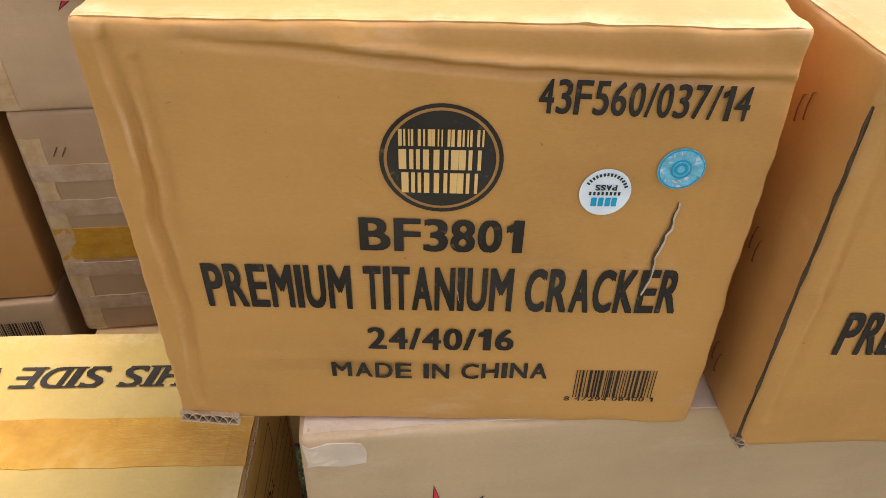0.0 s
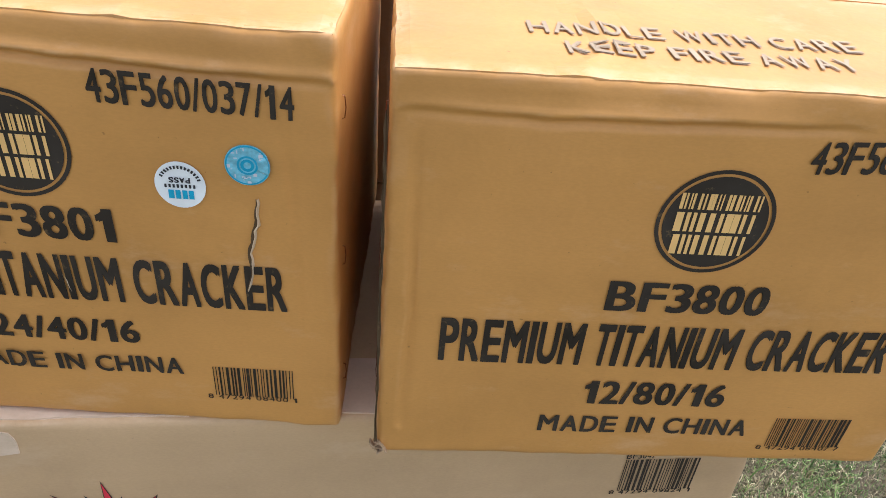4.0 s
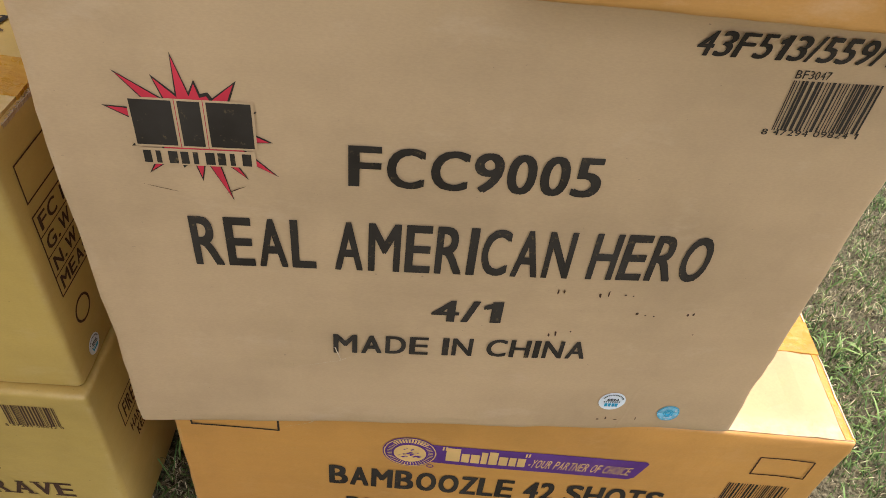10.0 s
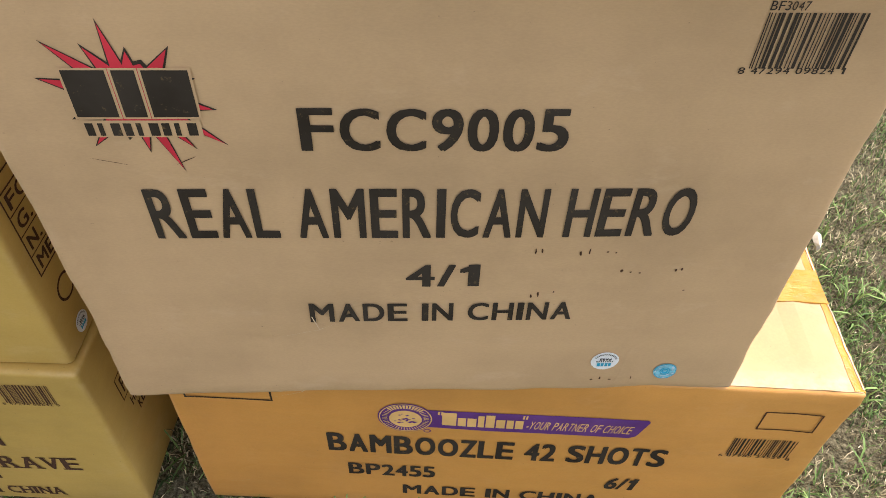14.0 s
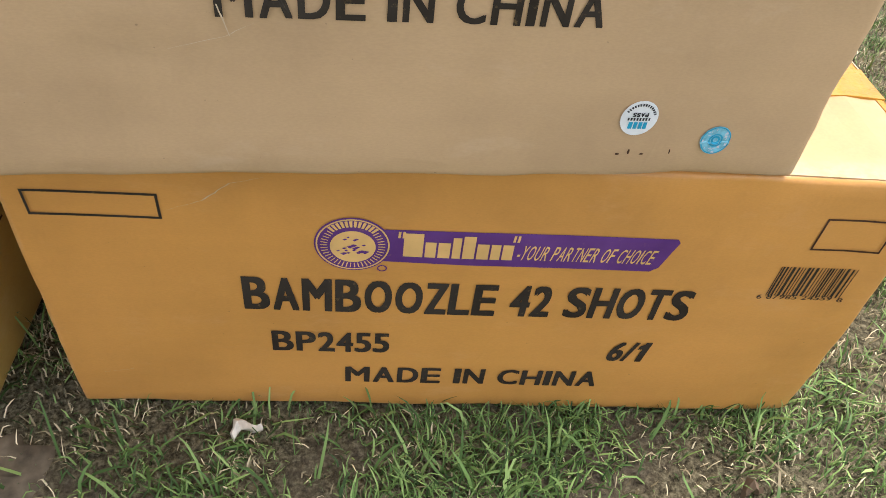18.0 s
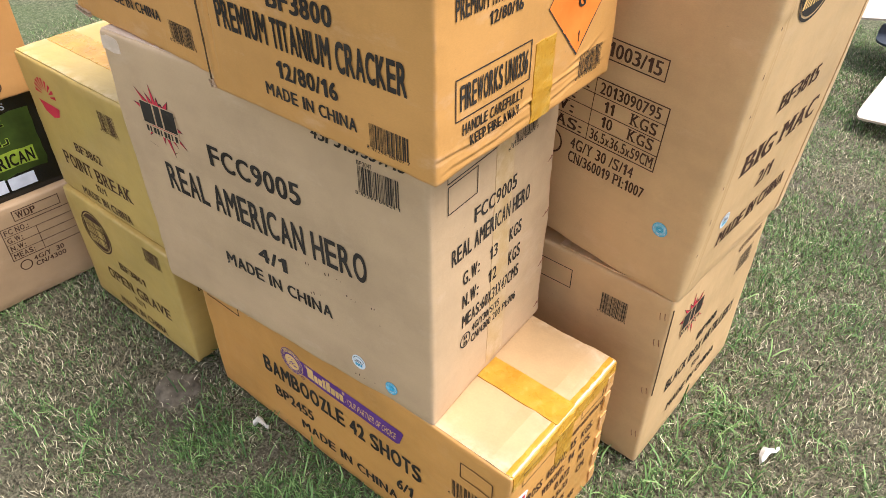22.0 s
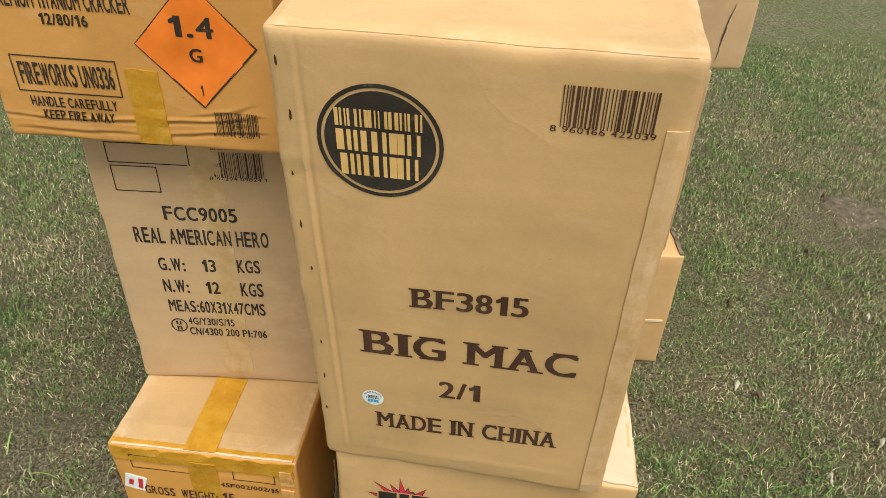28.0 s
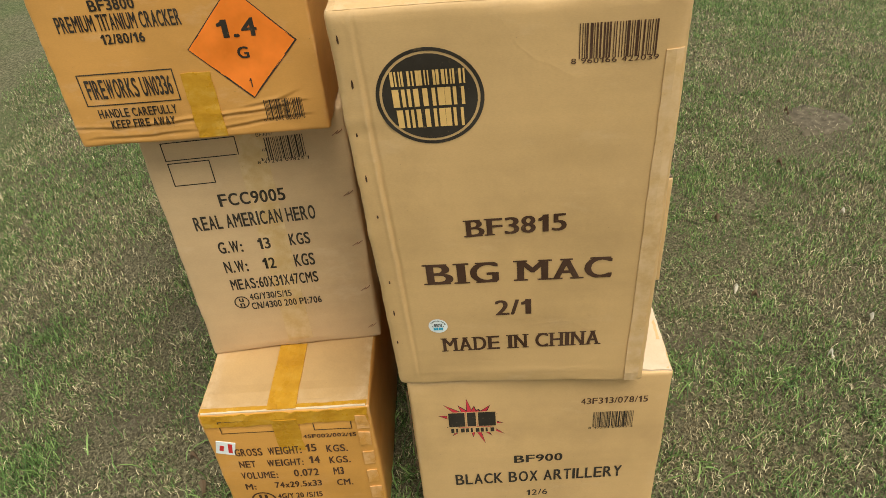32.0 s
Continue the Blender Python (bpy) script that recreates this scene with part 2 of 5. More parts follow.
def soil_material():
    n = Nodes("thatch_and_soil")
    fine = n.noise(170, 6, 0.72)
    thatch = n.ramp(fine, (0.36, (0.032, 0.027, 0.016)), (0.5, (0.140, 0.120, 0.072)), (0.66, (0.33, 0.29, 0.18)))
    bare = n.ramp(n.noise(70, 6, 0.65), (0.3, (0.072, 0.057, 0.040)), (0.7, (0.19, 0.152, 0.108)))
    colour = n.mix(n.ramp(n.noise(3.1, 5, 0.6), (0.52, 0.0), (0.68, 0.8)), thatch, bare)
    n.bump(n.maths("ADD", fine, n.maths("MULTIPLY", n.noise(25, 4), 2.0)), 0.9, 0.012)
    return n.finish(colour, 0.9, 0.15)


LAWN, STRAW, GREEN = blade_material("lawn_blades", 0.46), blade_material("dry_straw", 1.0), blade_material("green_blades", 0.12)
SOIL = soil_material()


def far_lawn_material():
    n = Nodes("lawn_farther_off")
    fine = n.noise(90, 6, 0.75)
    green = n.ramp(fine, (0.32, (0.045, 0.060, 0.022)), (0.5, (0.115, 0.130, 0.055)), (0.68, (0.25, 0.25, 0.125)))
    dry = n.ramp(fine, (0.32, (0.055, 0.046, 0.028)), (0.5, (0.150, 0.132, 0.076)), (0.68, (0.33, 0.29, 0.18)))
    colour = n.mix(n.ramp(n.noise(1.7, 6, 0.65), (0.42, 0.0), (0.60, 0.8)), green, dry)
    n.bump(fine, 0.9, 0.015)
    return n.finish(colour, 0.9, 0.15)


FAR_LAWN = far_lawn_material()
DIRT = flat("damp_bare_soil", (0.115, 0.093, 0.064), 0.9, 0.15, 0.5, 45)


# ---- helpers for meshes ----
def part(name, bm, material, parent, label=""):
    me = bpy.data.meshes.new(name)
    bm.to_mesh(me)
    bm.free()
    return part_of(name, me, material, parent, label)


def part_of(name, me, material, parent, label=""):
    if not me.materials:
        me.materials.append(material)
    ob = new(name, me)
    ob.parent = parent
    if label:
        tagged(ob, label)
    return ob


def mesh_of(name, verts, faces, material=None, smooth=False):
    me = bpy.data.meshes.new(name)
    me.from_pydata(verts, [], faces)
    if smooth:
        me.shade_smooth()
    if material:
        me.materials.append(material)
    return me


GLYPHS, TEXTS = {}, {}
ADVANCE = {"A": 722, "B": 722, "C": 722, "D": 722, "E": 667, "F": 611, "G": 778, "H": 722, "I": 300, "J": 556, "K": 722, "L": 611, "M": 833, "N": 722, "O": 778, "P": 667, "Q": 778,
           "R": 722, "S": 667, "T": 611, "U": 722, "V": 667, "W": 944, "X": 667, "Y": 667, "Z": 611, "/": 330, "-": 333, " ": 320, ":": 333, ".": 278, "1": 480}


def glyph(ch):
    """The flat triangles of one letter in the built-in font, one unit high where it is a capital or a digit."""
    if ch not in GLYPHS:
        c = bpy.data.curves.new("lettering", "FONT")
        c.body, c.resolution_u = ch, 4
        ob = bpy.data.objects.new("lettering", c)
        me = bpy.data.meshes.new_from_object(ob)
        v = np.array([tuple(p.co)[:2] for p in me.vertices])
        polys = [tuple(p.vertices) for p in me.polygons]
        bpy.data.objects.remove(ob)
        bpy.data.curves.remove(c)
        bpy.data.meshes.remove(me)
        low, high = v.min(0), v.max(0)
        tall = (high[1] - low[1]) if (ch.isupper() or ch.isdigit() or ch == "/") else 0.70
        base = low[1] if (ch.isupper() or ch.isdigit() or ch == "/") else 0.0
        v = np.stack([(v[:, 0] - low[0]) / (high[0] - low[0]), (v[:, 1] - base) / tall], 1)
        if ch == "M":
            top = v[v[:, 1] > 0.95, 0]
            left, right = top.min() * v[:, 1], 1 - (1 - top.max()) * v[:, 1]
            v[:, 0] = (v[:, 0] - left) / (right - left)
        GLYPHS[ch] = (v, polys)
    return GLYPHS[ch]


def serif_slabs(v, polys):
    """Short slabs at the ends of a letter's stems."""
    seen = {}
    for p in polys:
        for a, b in zip(p, p[1:] + p[:1]):
            seen[frozenset((a, b))] = seen.get(frozenset((a, b)), 0) + 1
    more = []
    for e, count in seen.items():
        a, b = sorted(e, key=lambda k: v[k][0])
        for level, inside in ((0.0, 1), (0.72, -1)):
            if count == 1 and abs(v[a][1] - level) < 0.03 and abs(v[b][1] - level) < 0.03 and v[b][0] - v[a][0] > 0.04:
                x0, x1 = v[a][0] - 0.085, v[b][0] + (0.085 if v[b][0] - v[a][0] < 0.2 else 0.0)
                more.append([(x0, level), (x1, level), (x1, level + inside * 0.05), (x0, level + inside * 0.05)])
    return more


def text_shape(words, bold, serif=False):
    """Words set letter by letter with grotesque spacing, scaled to a unit box. Bold letters are laid several times, a little apart."""
    key = (words, bold, serif)
    if key in TEXTS:
        return TEXTS[key]
    v, polys, pen = np.zeros((0, 2)), [], 0.0
    for ch in words:
        wide = ADVANCE.get(ch, 556) / 1000
        if ch != " ":
            g, faces = glyph(ch)
            ink = 0.145 if ch in "I1" else wide * (0.5 if ch in ".:" else 0.79)
            start = pen + (0.23 if ch == "1" else (wide - ink) / 2)
            spot = np.stack([start + g[:, 0] * ink, g[:, 1] * 0.72], 1)
            k = len(v)
            v = np.concatenate([v, spot])
            polys += [tuple(q + k for q in p) for p in faces]
            if serif and ch.isupper():
                for q in serif_slabs(spot, faces):
                    k = len(v)
                    v = np.concatenate([v, np.array(q)])
                    polys.append((k, k + 1, k + 2, k + 3) if q[2][1] > q[0][1] else (k + 3, k + 2, k + 1, k))
            if ch == "1":
                k = len(v)
                x = start
                v = np.concatenate([v, np.array([(x - 0.14, 0.46), (x + 0.02, 0.535), (x + 0.04, 0.72), (x - 0.03, 0.635), (x - 0.14, 0.575)])])
                polys.append((k, k + 1, k + 2, k + 3, k + 4))
        pen += wide
    if not serif and bold >= 0.012:
        bold += 0.006
    if serif:
        bold = max(bold, 0.030)
        moves = [(-bold, 0), (0, 0), (bold, 0)]
    elif bold >= 0.018:
        moves = [(0, 0), (-bold, -bold * 0.5), (bold, -bold * 0.5), (bold, bold * 0.5), (-bold, bold * 0.5)]
    else:
        moves = [(-bold, 0), (bold, 0)]
    n = len(v)
    v3 = np.concatenate([np.concatenate([v + np.array(m), np.full((n, 1), 0.00010 * i)], 1) for i, m in enumerate(moves)])
    all_polys = [tuple(q + n * i for q in p) for i in range(len(moves)) for p in polys]
    low, high = v3[:, :2].min(0), v3[:, :2].max(0)
    v3[:, :2] = (v3[:, :2] - low) / (high - low)
    TEXTS[key] = (v3, all_polys)
    return TEXTS[key]


class Carton:
    """A corrugated carton standing at a pose: soft edges, bulged sides, and things printed or stuck on its faces.
    Faces: f front, r right end, l left end, t top, k back. On a face u runs to the right and v up (on the top, away from the front)."""

    def __init__(self, label, at, yaw, size, material, seed, bulge=0.001, soft=0.006, wobble=0.001, name="carton", tilt=0.0, group="stacked shipping cartons", lid=True, category="cardboard box", shift=0.0, crumple=0.0006, grain=0.022, creases=(), fine=(), lean=0.0, rise=0.0):
        self.size, self.seed, self.bulge, self.soft, self.wobble = Vector(size), seed, bulge, soft, wobble
        self.rise = rise
        self.shift, self.crumple, self.grain, self.creases, self.fine = shift, crumple, grain, creases, fine
        self.root = tagged(new(name), label, category, group)
        self.root.matrix_world = pose(*at, lean, tilt, yaw)
        self.material = material
        self.body(lid)

    def shape(self, p, lift=0.0, face=None):
        """Where a point of the plain box lies on the worn one; lift: how far it stands off the face."""
        w = self.size
        s = Vector((self.seed * 3.7, self.seed * 1.9, self.seed * 5.3))
        worn = self.soft * (1.0 + 0.9 * noise.noise(Vector(p) * 14 + s))
        worn = max(0.001, worn)
        q = Vector([min(max(p[i], worn), w[i] - worn) for i in range(3)])
        d = Vector(p) - q
        if d.length > 1e-9:
            p2 = q + d.normalized() * worn
        else:
            p2 = Vector(p)
        a = [min(max(p[i] / w[i], 0), 1) for i in range(3)]
        hump = [math.sin(math.pi * x) ** 0.8 if 0 < x < 1 else 0.0 for x in a]
        for i in range(3):
            j, k = (i + 1) % 3, (i + 2) % 3
            side = 1 if a[i] > 0.5 else -1
            edge = abs(a[i] - 0.5) * 2
            if edge < 0.9:
                continue
            out = self.bulge * hump[j] * hump[k] * (0.25 if (i == 2 and side < 0) else 1.0)
            out += self.wobble * (noise.noise(Vector(p) * 6 + s + Vector((i * 7.0, 0, 0))) + 0.5 * noise.noise(Vector(p) * 15 + s)) * (0.0 if (i == 2 and side < 0) else 1.0)
            near = min(min(p[j], w[j] - p[j]), min(p[k], w[k] - p[k]))
            if near < 0.06 and not (i == 2 and side < 0):
                out += self.crumple * math.exp(-near / 0.018) * (0.8 * noise.noise(Vector(p) * 28 + s * 2) + noise.noise(Vector(p) * 62 + s))
            fold = self.folds(i, side, p)
            if face is not None and abs(fold) > 2e-5:
                fold = max(fold, 0.0) + 0.0008
            out += fold
            p2[i] += side * out
        if face is not None:
            p2 += self.normal(face) * lift
        return p2

    def folds(self, axis, side, p):
        """How far the handling creases push a face in or out at a point."""
        out = 0.0
        for name, line, depth, wide in self.creases:
            if {"f": (1, -1), "k": (1, 1), "r": (0, 1), "l": (0, -1), "t": (2, 1)}[name] != (axis, side):
                continue
            u, v = {"f": (p[0], p[2]), "k": (p[0], p[2]), "r": (p[1], p[2]), "l": (self.size[1] - p[1], p[2]), "t": (p[0], p[1])}[name]
            v += 0.0012 * noise.noise(Vector((u * 45, v * 45, self.seed)))
            u += 0.0012 * noise.noise(Vector((u * 45, v * 45, self.seed + 7)))
            best, where, fade = 1.0, 1.0, 1.0
            n = len(line) - 1
            for k in range(n):
                (a, b), (c, d) = line[k], line[k + 1]
                e, f = c - a, d - b
                t = ((u - a) * e + (v - b) * f) / (e * e + f * f)
                t = min(max(t, 0.0), 1.0)
                gap = math.hypot(u - a - e * t, v - b - f * t)
                if gap < best:
                    best, where = gap, math.copysign(gap, e * (v - b) - f * (u - a))
                    fade = math.sin(math.pi * min(max((k + t) / n, 0.06), 0.94)) ** 0.5
            if best < wide * 4:
                out += fade * depth * (0.7 * math.exp(-((where - 1.7 * wide) / (1.2 * wide)) ** 2) - math.exp(-(where / wide) ** 2))
        return out

    def normal(self, face):
        return Vector({"f": (0, -1, 0), "r": (1, 0, 0), "l": (-1, 0, 0), "t": (0, 0, 1), "k": (0, 1, 0)}[face])

    def place(self, face, u, v):
        w, d, h = self.size
        if face == "f":
            u += self.shift
        if face in "fr":
            v += self.rise
        return {"f": (u, 0, v), "r": (w, u, v), "l": (0, d - u, v), "t": (u, v, h), "k": (w - u, d, v)}[face]

    def extent(self, face):
        w, d, h = self.size
        return {"f": (w, h), "k": (w, h), "r": (d, h), "l": (d, h), "t": (w, d)}[face]

    def body(self, lid):
        w, d, h = self.size
        r = self.soft

        def cuts(length, axis):
            n = max(4, round((length - 2 * r) / self.grain))
            inner = [r + (length - 2 * r) * i / n for i in range(n + 1)]
            for which, low, high in self.fine:
                if which == axis:
                    m = round((high - low) / 0.0015)
                    inner = [q for q in inner if not low - 0.001 < q < high + 0.001] + [low + (high - low) * i / m for i in range(m + 1)]
            return [0, r * 0.4] + sorted(inner) + [length - r * 0.4, length]

        xs, ys, zs = cuts(w, 0), cuts(d, 1), cuts(h, 2)
        verts, faces, index = [], [], {}

        def vert(p):
            key = (round(p[0], 5), round(p[1], 5), round(p[2], 5))
            if key not in index:
                index[key] = len(verts)
                verts.append(self.shape(p))
            return index[key]

        def sheet(us, vs, at, flip):
            for i in range(len(us) - 1):
                for j in range(len(vs) - 1):
                    q = [vert(at(us[i], vs[j])), vert(at(us[i + 1], vs[j])), vert(at(us[i + 1], vs[j + 1])), vert(at(us[i], vs[j + 1]))]
                    faces.append(q[::-1] if flip else q)

        sheet(xs, zs, lambda u, v: (u, 0, v), False)
        sheet(xs, zs, lambda u, v: (u, d, v), True)
        sheet(ys, zs, lambda u, v: (0, u, v), True)
        sheet(ys, zs, lambda u, v: (w, u, v), False)
        sheet(xs, ys, lambda u, v: (u, v, h), False)
        sheet(xs, ys, lambda u, v: (u, v, 0), True)
        part_of("body", mesh_of("body", verts, faces, self.material, True), self.material, self.root)

    def slab(self, name, face, u0, v0, u1, v1, thick, material, label="", ragged=0.0, turn=0.0, step=0.02, lift=0.0004, parent=None):
        """A thin sheet (flap, tape, label) that follows the face, with an optional ragged outline."""
        nu, nv = max(2, round(abs(u1 - u0) / step)), max(2, round(abs(v1 - v0) / step))
        cu, cv, ca, sa = (u0 + u1) / 2, (v0 + v1) / 2, math.cos(turn), math.sin(turn)
        top, faces = [], []
        wide, high = self.extent(face)
        for j in range(nv + 1):
            for i in range(nu + 1):
                u, v = u0 + (u1 - u0) * i / nu, v0 + (v1 - v0) * j / nv
                if ragged and (i in (0, nu) or j in (0, nv)):
                    k = Vector((u * 60, v * 60, self.seed))
                    u += ragged * noise.noise(k)
                    v += ragged * noise.noise(k + Vector((9, 4, 2)))
                u, v = cu + (u - cu) * ca - (v - cv) * sa, cv + (u - cu) * sa + (v - cv) * ca
                top.append((u, v))
        n = len(top)
        verts = [self.shape(self.place(face, u, v), lift + thick, face) for u, v in top] + [self.shape(self.place(face, u, v), lift - 0.001, face) for u, v in top]
        row = nu + 1
        for j in range(nv):
            for i in range(nu):
                a = j * row + i
                faces.append((a, a + 1, a + row + 1, a + row))
        rim = [i for i in range(nu)] + [j * row + nu for j in range(nv)] + [nv * row + nu - i for i in range(nu)] + [(nv - j) * row for j in range(nv)]
        for a, b in zip(rim, rim[1:] + rim[:1]):
            faces.append((b, a, a + n, b + n))
        return part_of(name, mesh_of(name, verts, faces, material), material, parent or self.root, label)

    def flatwork(self, name, face, points, polys, material, label="", lift=0.0007, parent=None):
        """Flat printing made of (u, v) points and polygons."""
        verts = [self.shape(self.place(face, u, v), lift, face) for u, v in points]
        return part_of(name, mesh_of(name, verts, polys, material), material, parent or self.root, label)

    def words(self, text, face, u0, v0, u1, v1, material=None, bold=0.019, shear=0.0, upside=False, name="printed_line", lift=0.0007, parent=None, slope=0.0, label="", serif=False):
        pts, polys = text_shape(text, bold, serif)
        verts = []
        for a, b, more in pts:
            if upside:
                a, b = 1 - a, 1 - b
            u = u0 + (u1 - u0) * a + shear * (v1 - v0) * (b - 0.5)
            verts.append(self.shape(self.place(face, u, v0 + (v1 - v0) * b + slope * (u - u0)), lift + more, face))
        ob = part_of(name, mesh_of(name, verts, polys, material or INK), material or INK, parent or self.root, label)
        return tagged(ob, kind="stuff")

    def bars(self, face, u0, v0, u1, v1, digits="", material=None, shear=0.0, upside=False):
        """A barcode: bars of several widths, with its digits under it."""
        rnd = random.Random(self.seed * 31 + round(u0 * 1000) + ord(face))
        pts, polys, u = [], [], u0
        unit = (u1 - u0) / 84
        while u < u1 - unit:
            w = unit * rnd.choice((1, 1, 1, 2, 3))
            w = min(w, u1 - u)
            k = len(pts)
            for a, b in ((u, v0), (u + w, v0), (u + w, (v0 + v1) / 2), (u + w, v1), (u, v1), (u, (v0 + v1) / 2)):
                pts.append((a + shear * (b - v0), b))
            polys.append((k, k + 1, k + 2, k + 3, k + 4, k + 5))
            u += w + unit * rnd.choice((1, 1.5, 2, 2.5))
        code = tagged(self.flatwork("barcode", face, pts, polys, material or INK), kind="stuff")
        if digits:
            tall = (u1 - u0) * 0.085
            self.words(digits, face, u0 - (u1 - u0) * 0.10, v0 - tall * 0.75, u1 + (u1 - u0) * 0.02, v0 + tall * 0.15, material, 0.006, name="barcode_number", parent=code)
        return code

    def outline(self, face, corners, width=0.0016, material=None, name="printed_frame"):
        pts, polys = [], []
        for (a, b), (c, d) in zip(corners, corners[1:] + corners[:1]):
            run = Vector((c - a, d - b))
            n = max(1, round(run.length / 0.025))
            side = Vector((-run.y, run.x)).normalized() * width / 2
            along = run.normalized() * width / 2
            for i in range(n):
                k = len(pts)
                p, q = Vector((a, b)) - along + (run + 2 * along) * i / n, Vector((a, b)) - along + (run + 2 * along) * (i + 1) / n
                pts += [tuple(p - side), tuple(q - side), tuple(q + side), tuple(p + side)]
                polys.append((k, k + 1, k + 2, k + 3))
        return self.flatwork(name, face, pts, polys, material or INK)

    def rect(self, face, u0, v0, u1, v1, width=0.0016, material=None):
        return self.outline(face, [(u0, v0), (u1, v0), (u1, v1), (u0, v1)], width, material)

    def ring(self, name, face, u, v, ru, rv, inner, material, lift=0.0007, label="", parent=None, count=48):
        pts, polys = [], []
        for i in range(count):
            a = 2 * math.pi * i / count
            pts += [(u + ru * math.cos(a), v + rv * math.sin(a)), (u + ru * inner * math.cos(a), v + rv * inner * math.sin(a))]
        for i in range(count):
            a, b = 2 * i, 2 * ((i + 1) % count)
            polys.append((a, b, b + 1, a + 1))
        if inner > 0:
            return self.flatwork(name, face, pts, polys, material, label, lift, parent)
        pts.append((u, v))
        polys = [(2 * i, 2 * ((i + 1) % count), 2 * count) for i in range(count)]
        return self.flatwork(name, face, pts, polys, material, label, lift, parent)

    def badge(self, face, u, v, r, dark=None, light=None):
        """A round emblem: an outer ring and a dark disc with three rows of pale blocks."""
        dark, light = dark or INK, light or PAPER_INK
        b = self.ring("round_badge", face, u, v, r, r, 0.93, dark, label="black printed round emblem")
        self.ring("badge_disc", face, u, v, r * 0.88, r * 0.88, 0.0, dark, parent=b)
        pts, polys = [], []
        for row, (low, high, half, count) in enumerate(((0.26, 0.56, 0.70, 9), (-0.17, 0.20, 0.70, 5), (-0.62, -0.23, 0.66, 5))):
            step = 2 * half / count
            for i in range(count):
                x0, x1 = -half + i * step + 0.012, -half + (i + 1) * step - (0.06 if i % 3 == 1 else 0.03)
                w = x1 - x0
                cells = [(x0, low, x0 + w * (0.52, 0.30, 0.40)[i % 3], high), (x1 - w * (0.28, 0.46)[i % 2], low, x1, high)]
                for a, e, f, g in cells:
                    k = len(pts)
                    pts += [(u + r * a, v + r * e), (u + r * f, v + r * e), (u + r * f, v + r * g), (u + r * a, v + r * g)]
                    polys.append((k, k + 1, k + 2, k + 3))
        tagged(self.flatwork("badge_blocks", face, pts, polys, light, lift=0.0011, parent=b), kind="stuff").name = "badge_pattern"
        return b

    def burst(self, face, u, v, s, ground=None):
        """A red starburst emblem with dark block shapes across it."""
        tips = [(98, 1.19), (119, .94), (137, 1.28), (165, 1.20), (202, .95), (229, 1.10), (252, .74), (270, .94), (287, 1.38), (306, 1.10), (323, 1.36), (349, 1.05), (20, .89), (52, 1.0), (68, .62), (84, .77)]
        ring_pts = []
        for i, (a, r) in enumerate(tips):
            nxt = tips[(i + 1) % len(tips)]
            span = ((nxt[0] - a + 360) % 360) / 2
            ring_pts.append((a, r))
            ring_pts.append((a + span, 0.56))

        def loop(grow):
            return [(u + s * (r + grow) * math.cos(radians(a)), v + s * 0.95 * (r + grow) * math.sin(radians(a))) for a, r in ring_pts]

        star = self.flatwork("starburst", face, loop(0.035) + [(u, v)], [(i, (i + 1) % len(ring_pts), len(ring_pts)) for i in range(len(ring_pts))], INK, "red starburst emblem with black outline", 0.0006)
        self.flatwork("starburst_red", face, loop(-0.03) + [(u, v)], [(i, (i + 1) % len(ring_pts), len(ring_pts)) for i in range(len(ring_pts))], RED_INK, lift=0.0009, parent=star)
        pale, dark = [], []

        def cell(into, a, b, c, d):
            into.append((u + s * a, v + s * b, u + s * c, v + s * d))

        for x, w in ((-0.82, 0.56), (-0.18, 0.30), (0.20, 0.60)):
            cell(pale, x - 0.035, -0.335, x + w + 0.035, 0.46)
            cell(dark, x, -0.30, x + w, 0.43)
        cell(pale, -0.80, -0.64, 0.80, -0.36)
        for i in range(9):
            x = -0.77 + i * 0.172
            cell(dark, x, -0.61, x + (0.11, 0.07, 0.13)[i % 3], -0.40)
        for name, boxes, mat, lift in (("emblem_ground", pale, ground or SAND, 0.0012), ("emblem_pattern", dark, INK, 0.0015)):
            pts, polys = [], []
            for a, b, c, d in boxes:
                k = len(pts)
                pts += [(a, b), (c, b), (c, d), (a, d)]
                polys.append((k, k + 1, k + 2, k + 3))
            tagged(self.flatwork(name, face, pts, polys, mat, lift=lift, parent=star), kind="stuff")
        return star

    def round_sticker(self, face, u, v, r, kind, upside=True):
        if kind == "white":
            b = self.ring("sticker", face, u, v, r, r * 1.05, 0.0, WHITE, 0.0010, "round white inspection sticker, upside down")
            self.words("PASS", face, u - r * 0.42, v + r * 0.12, u + r * 0.42, v + r * 0.36, DARK_INK, 0.03, upside=upside, name="sticker_word", lift=0.0014, parent=b)
            pts, polys = [], []
            for a, c, e, f in ((-0.50, -0.62, -0.28, -0.22), (-0.22, -0.62, -0.02, -0.22), (0.05, -0.62, 0.25, -0.22), (0.30, -0.62, 0.50, -0.22)):
                k = len(pts)
                pts += [(u + r * a, v + r * c), (u + r * e, v + r * c), (u + r * e, v + r * f), (u + r * a, v + r * f)]
                polys.append((k, k + 1, k + 2, k + 3))
            self.flatwork("sticker_blocks", face, pts, polys, CYAN_INK, lift=0.0014, parent=b)
            pts, polys = [], []
            for i in range(8):
                x = -0.62 + i * 0.16
                k = len(pts)
                pts += [(u + r * x, v - r * 0.12), (u + r * (x + 0.09), v - r * 0.12), (u + r * (x + 0.09), v + r * 0.04), (u + r * x, v + r * 0.04)]
                polys.append((k, k + 1, k + 2, k + 3))
            for i in range(14):
                a = radians(20 + i * 10)
                k = len(pts)
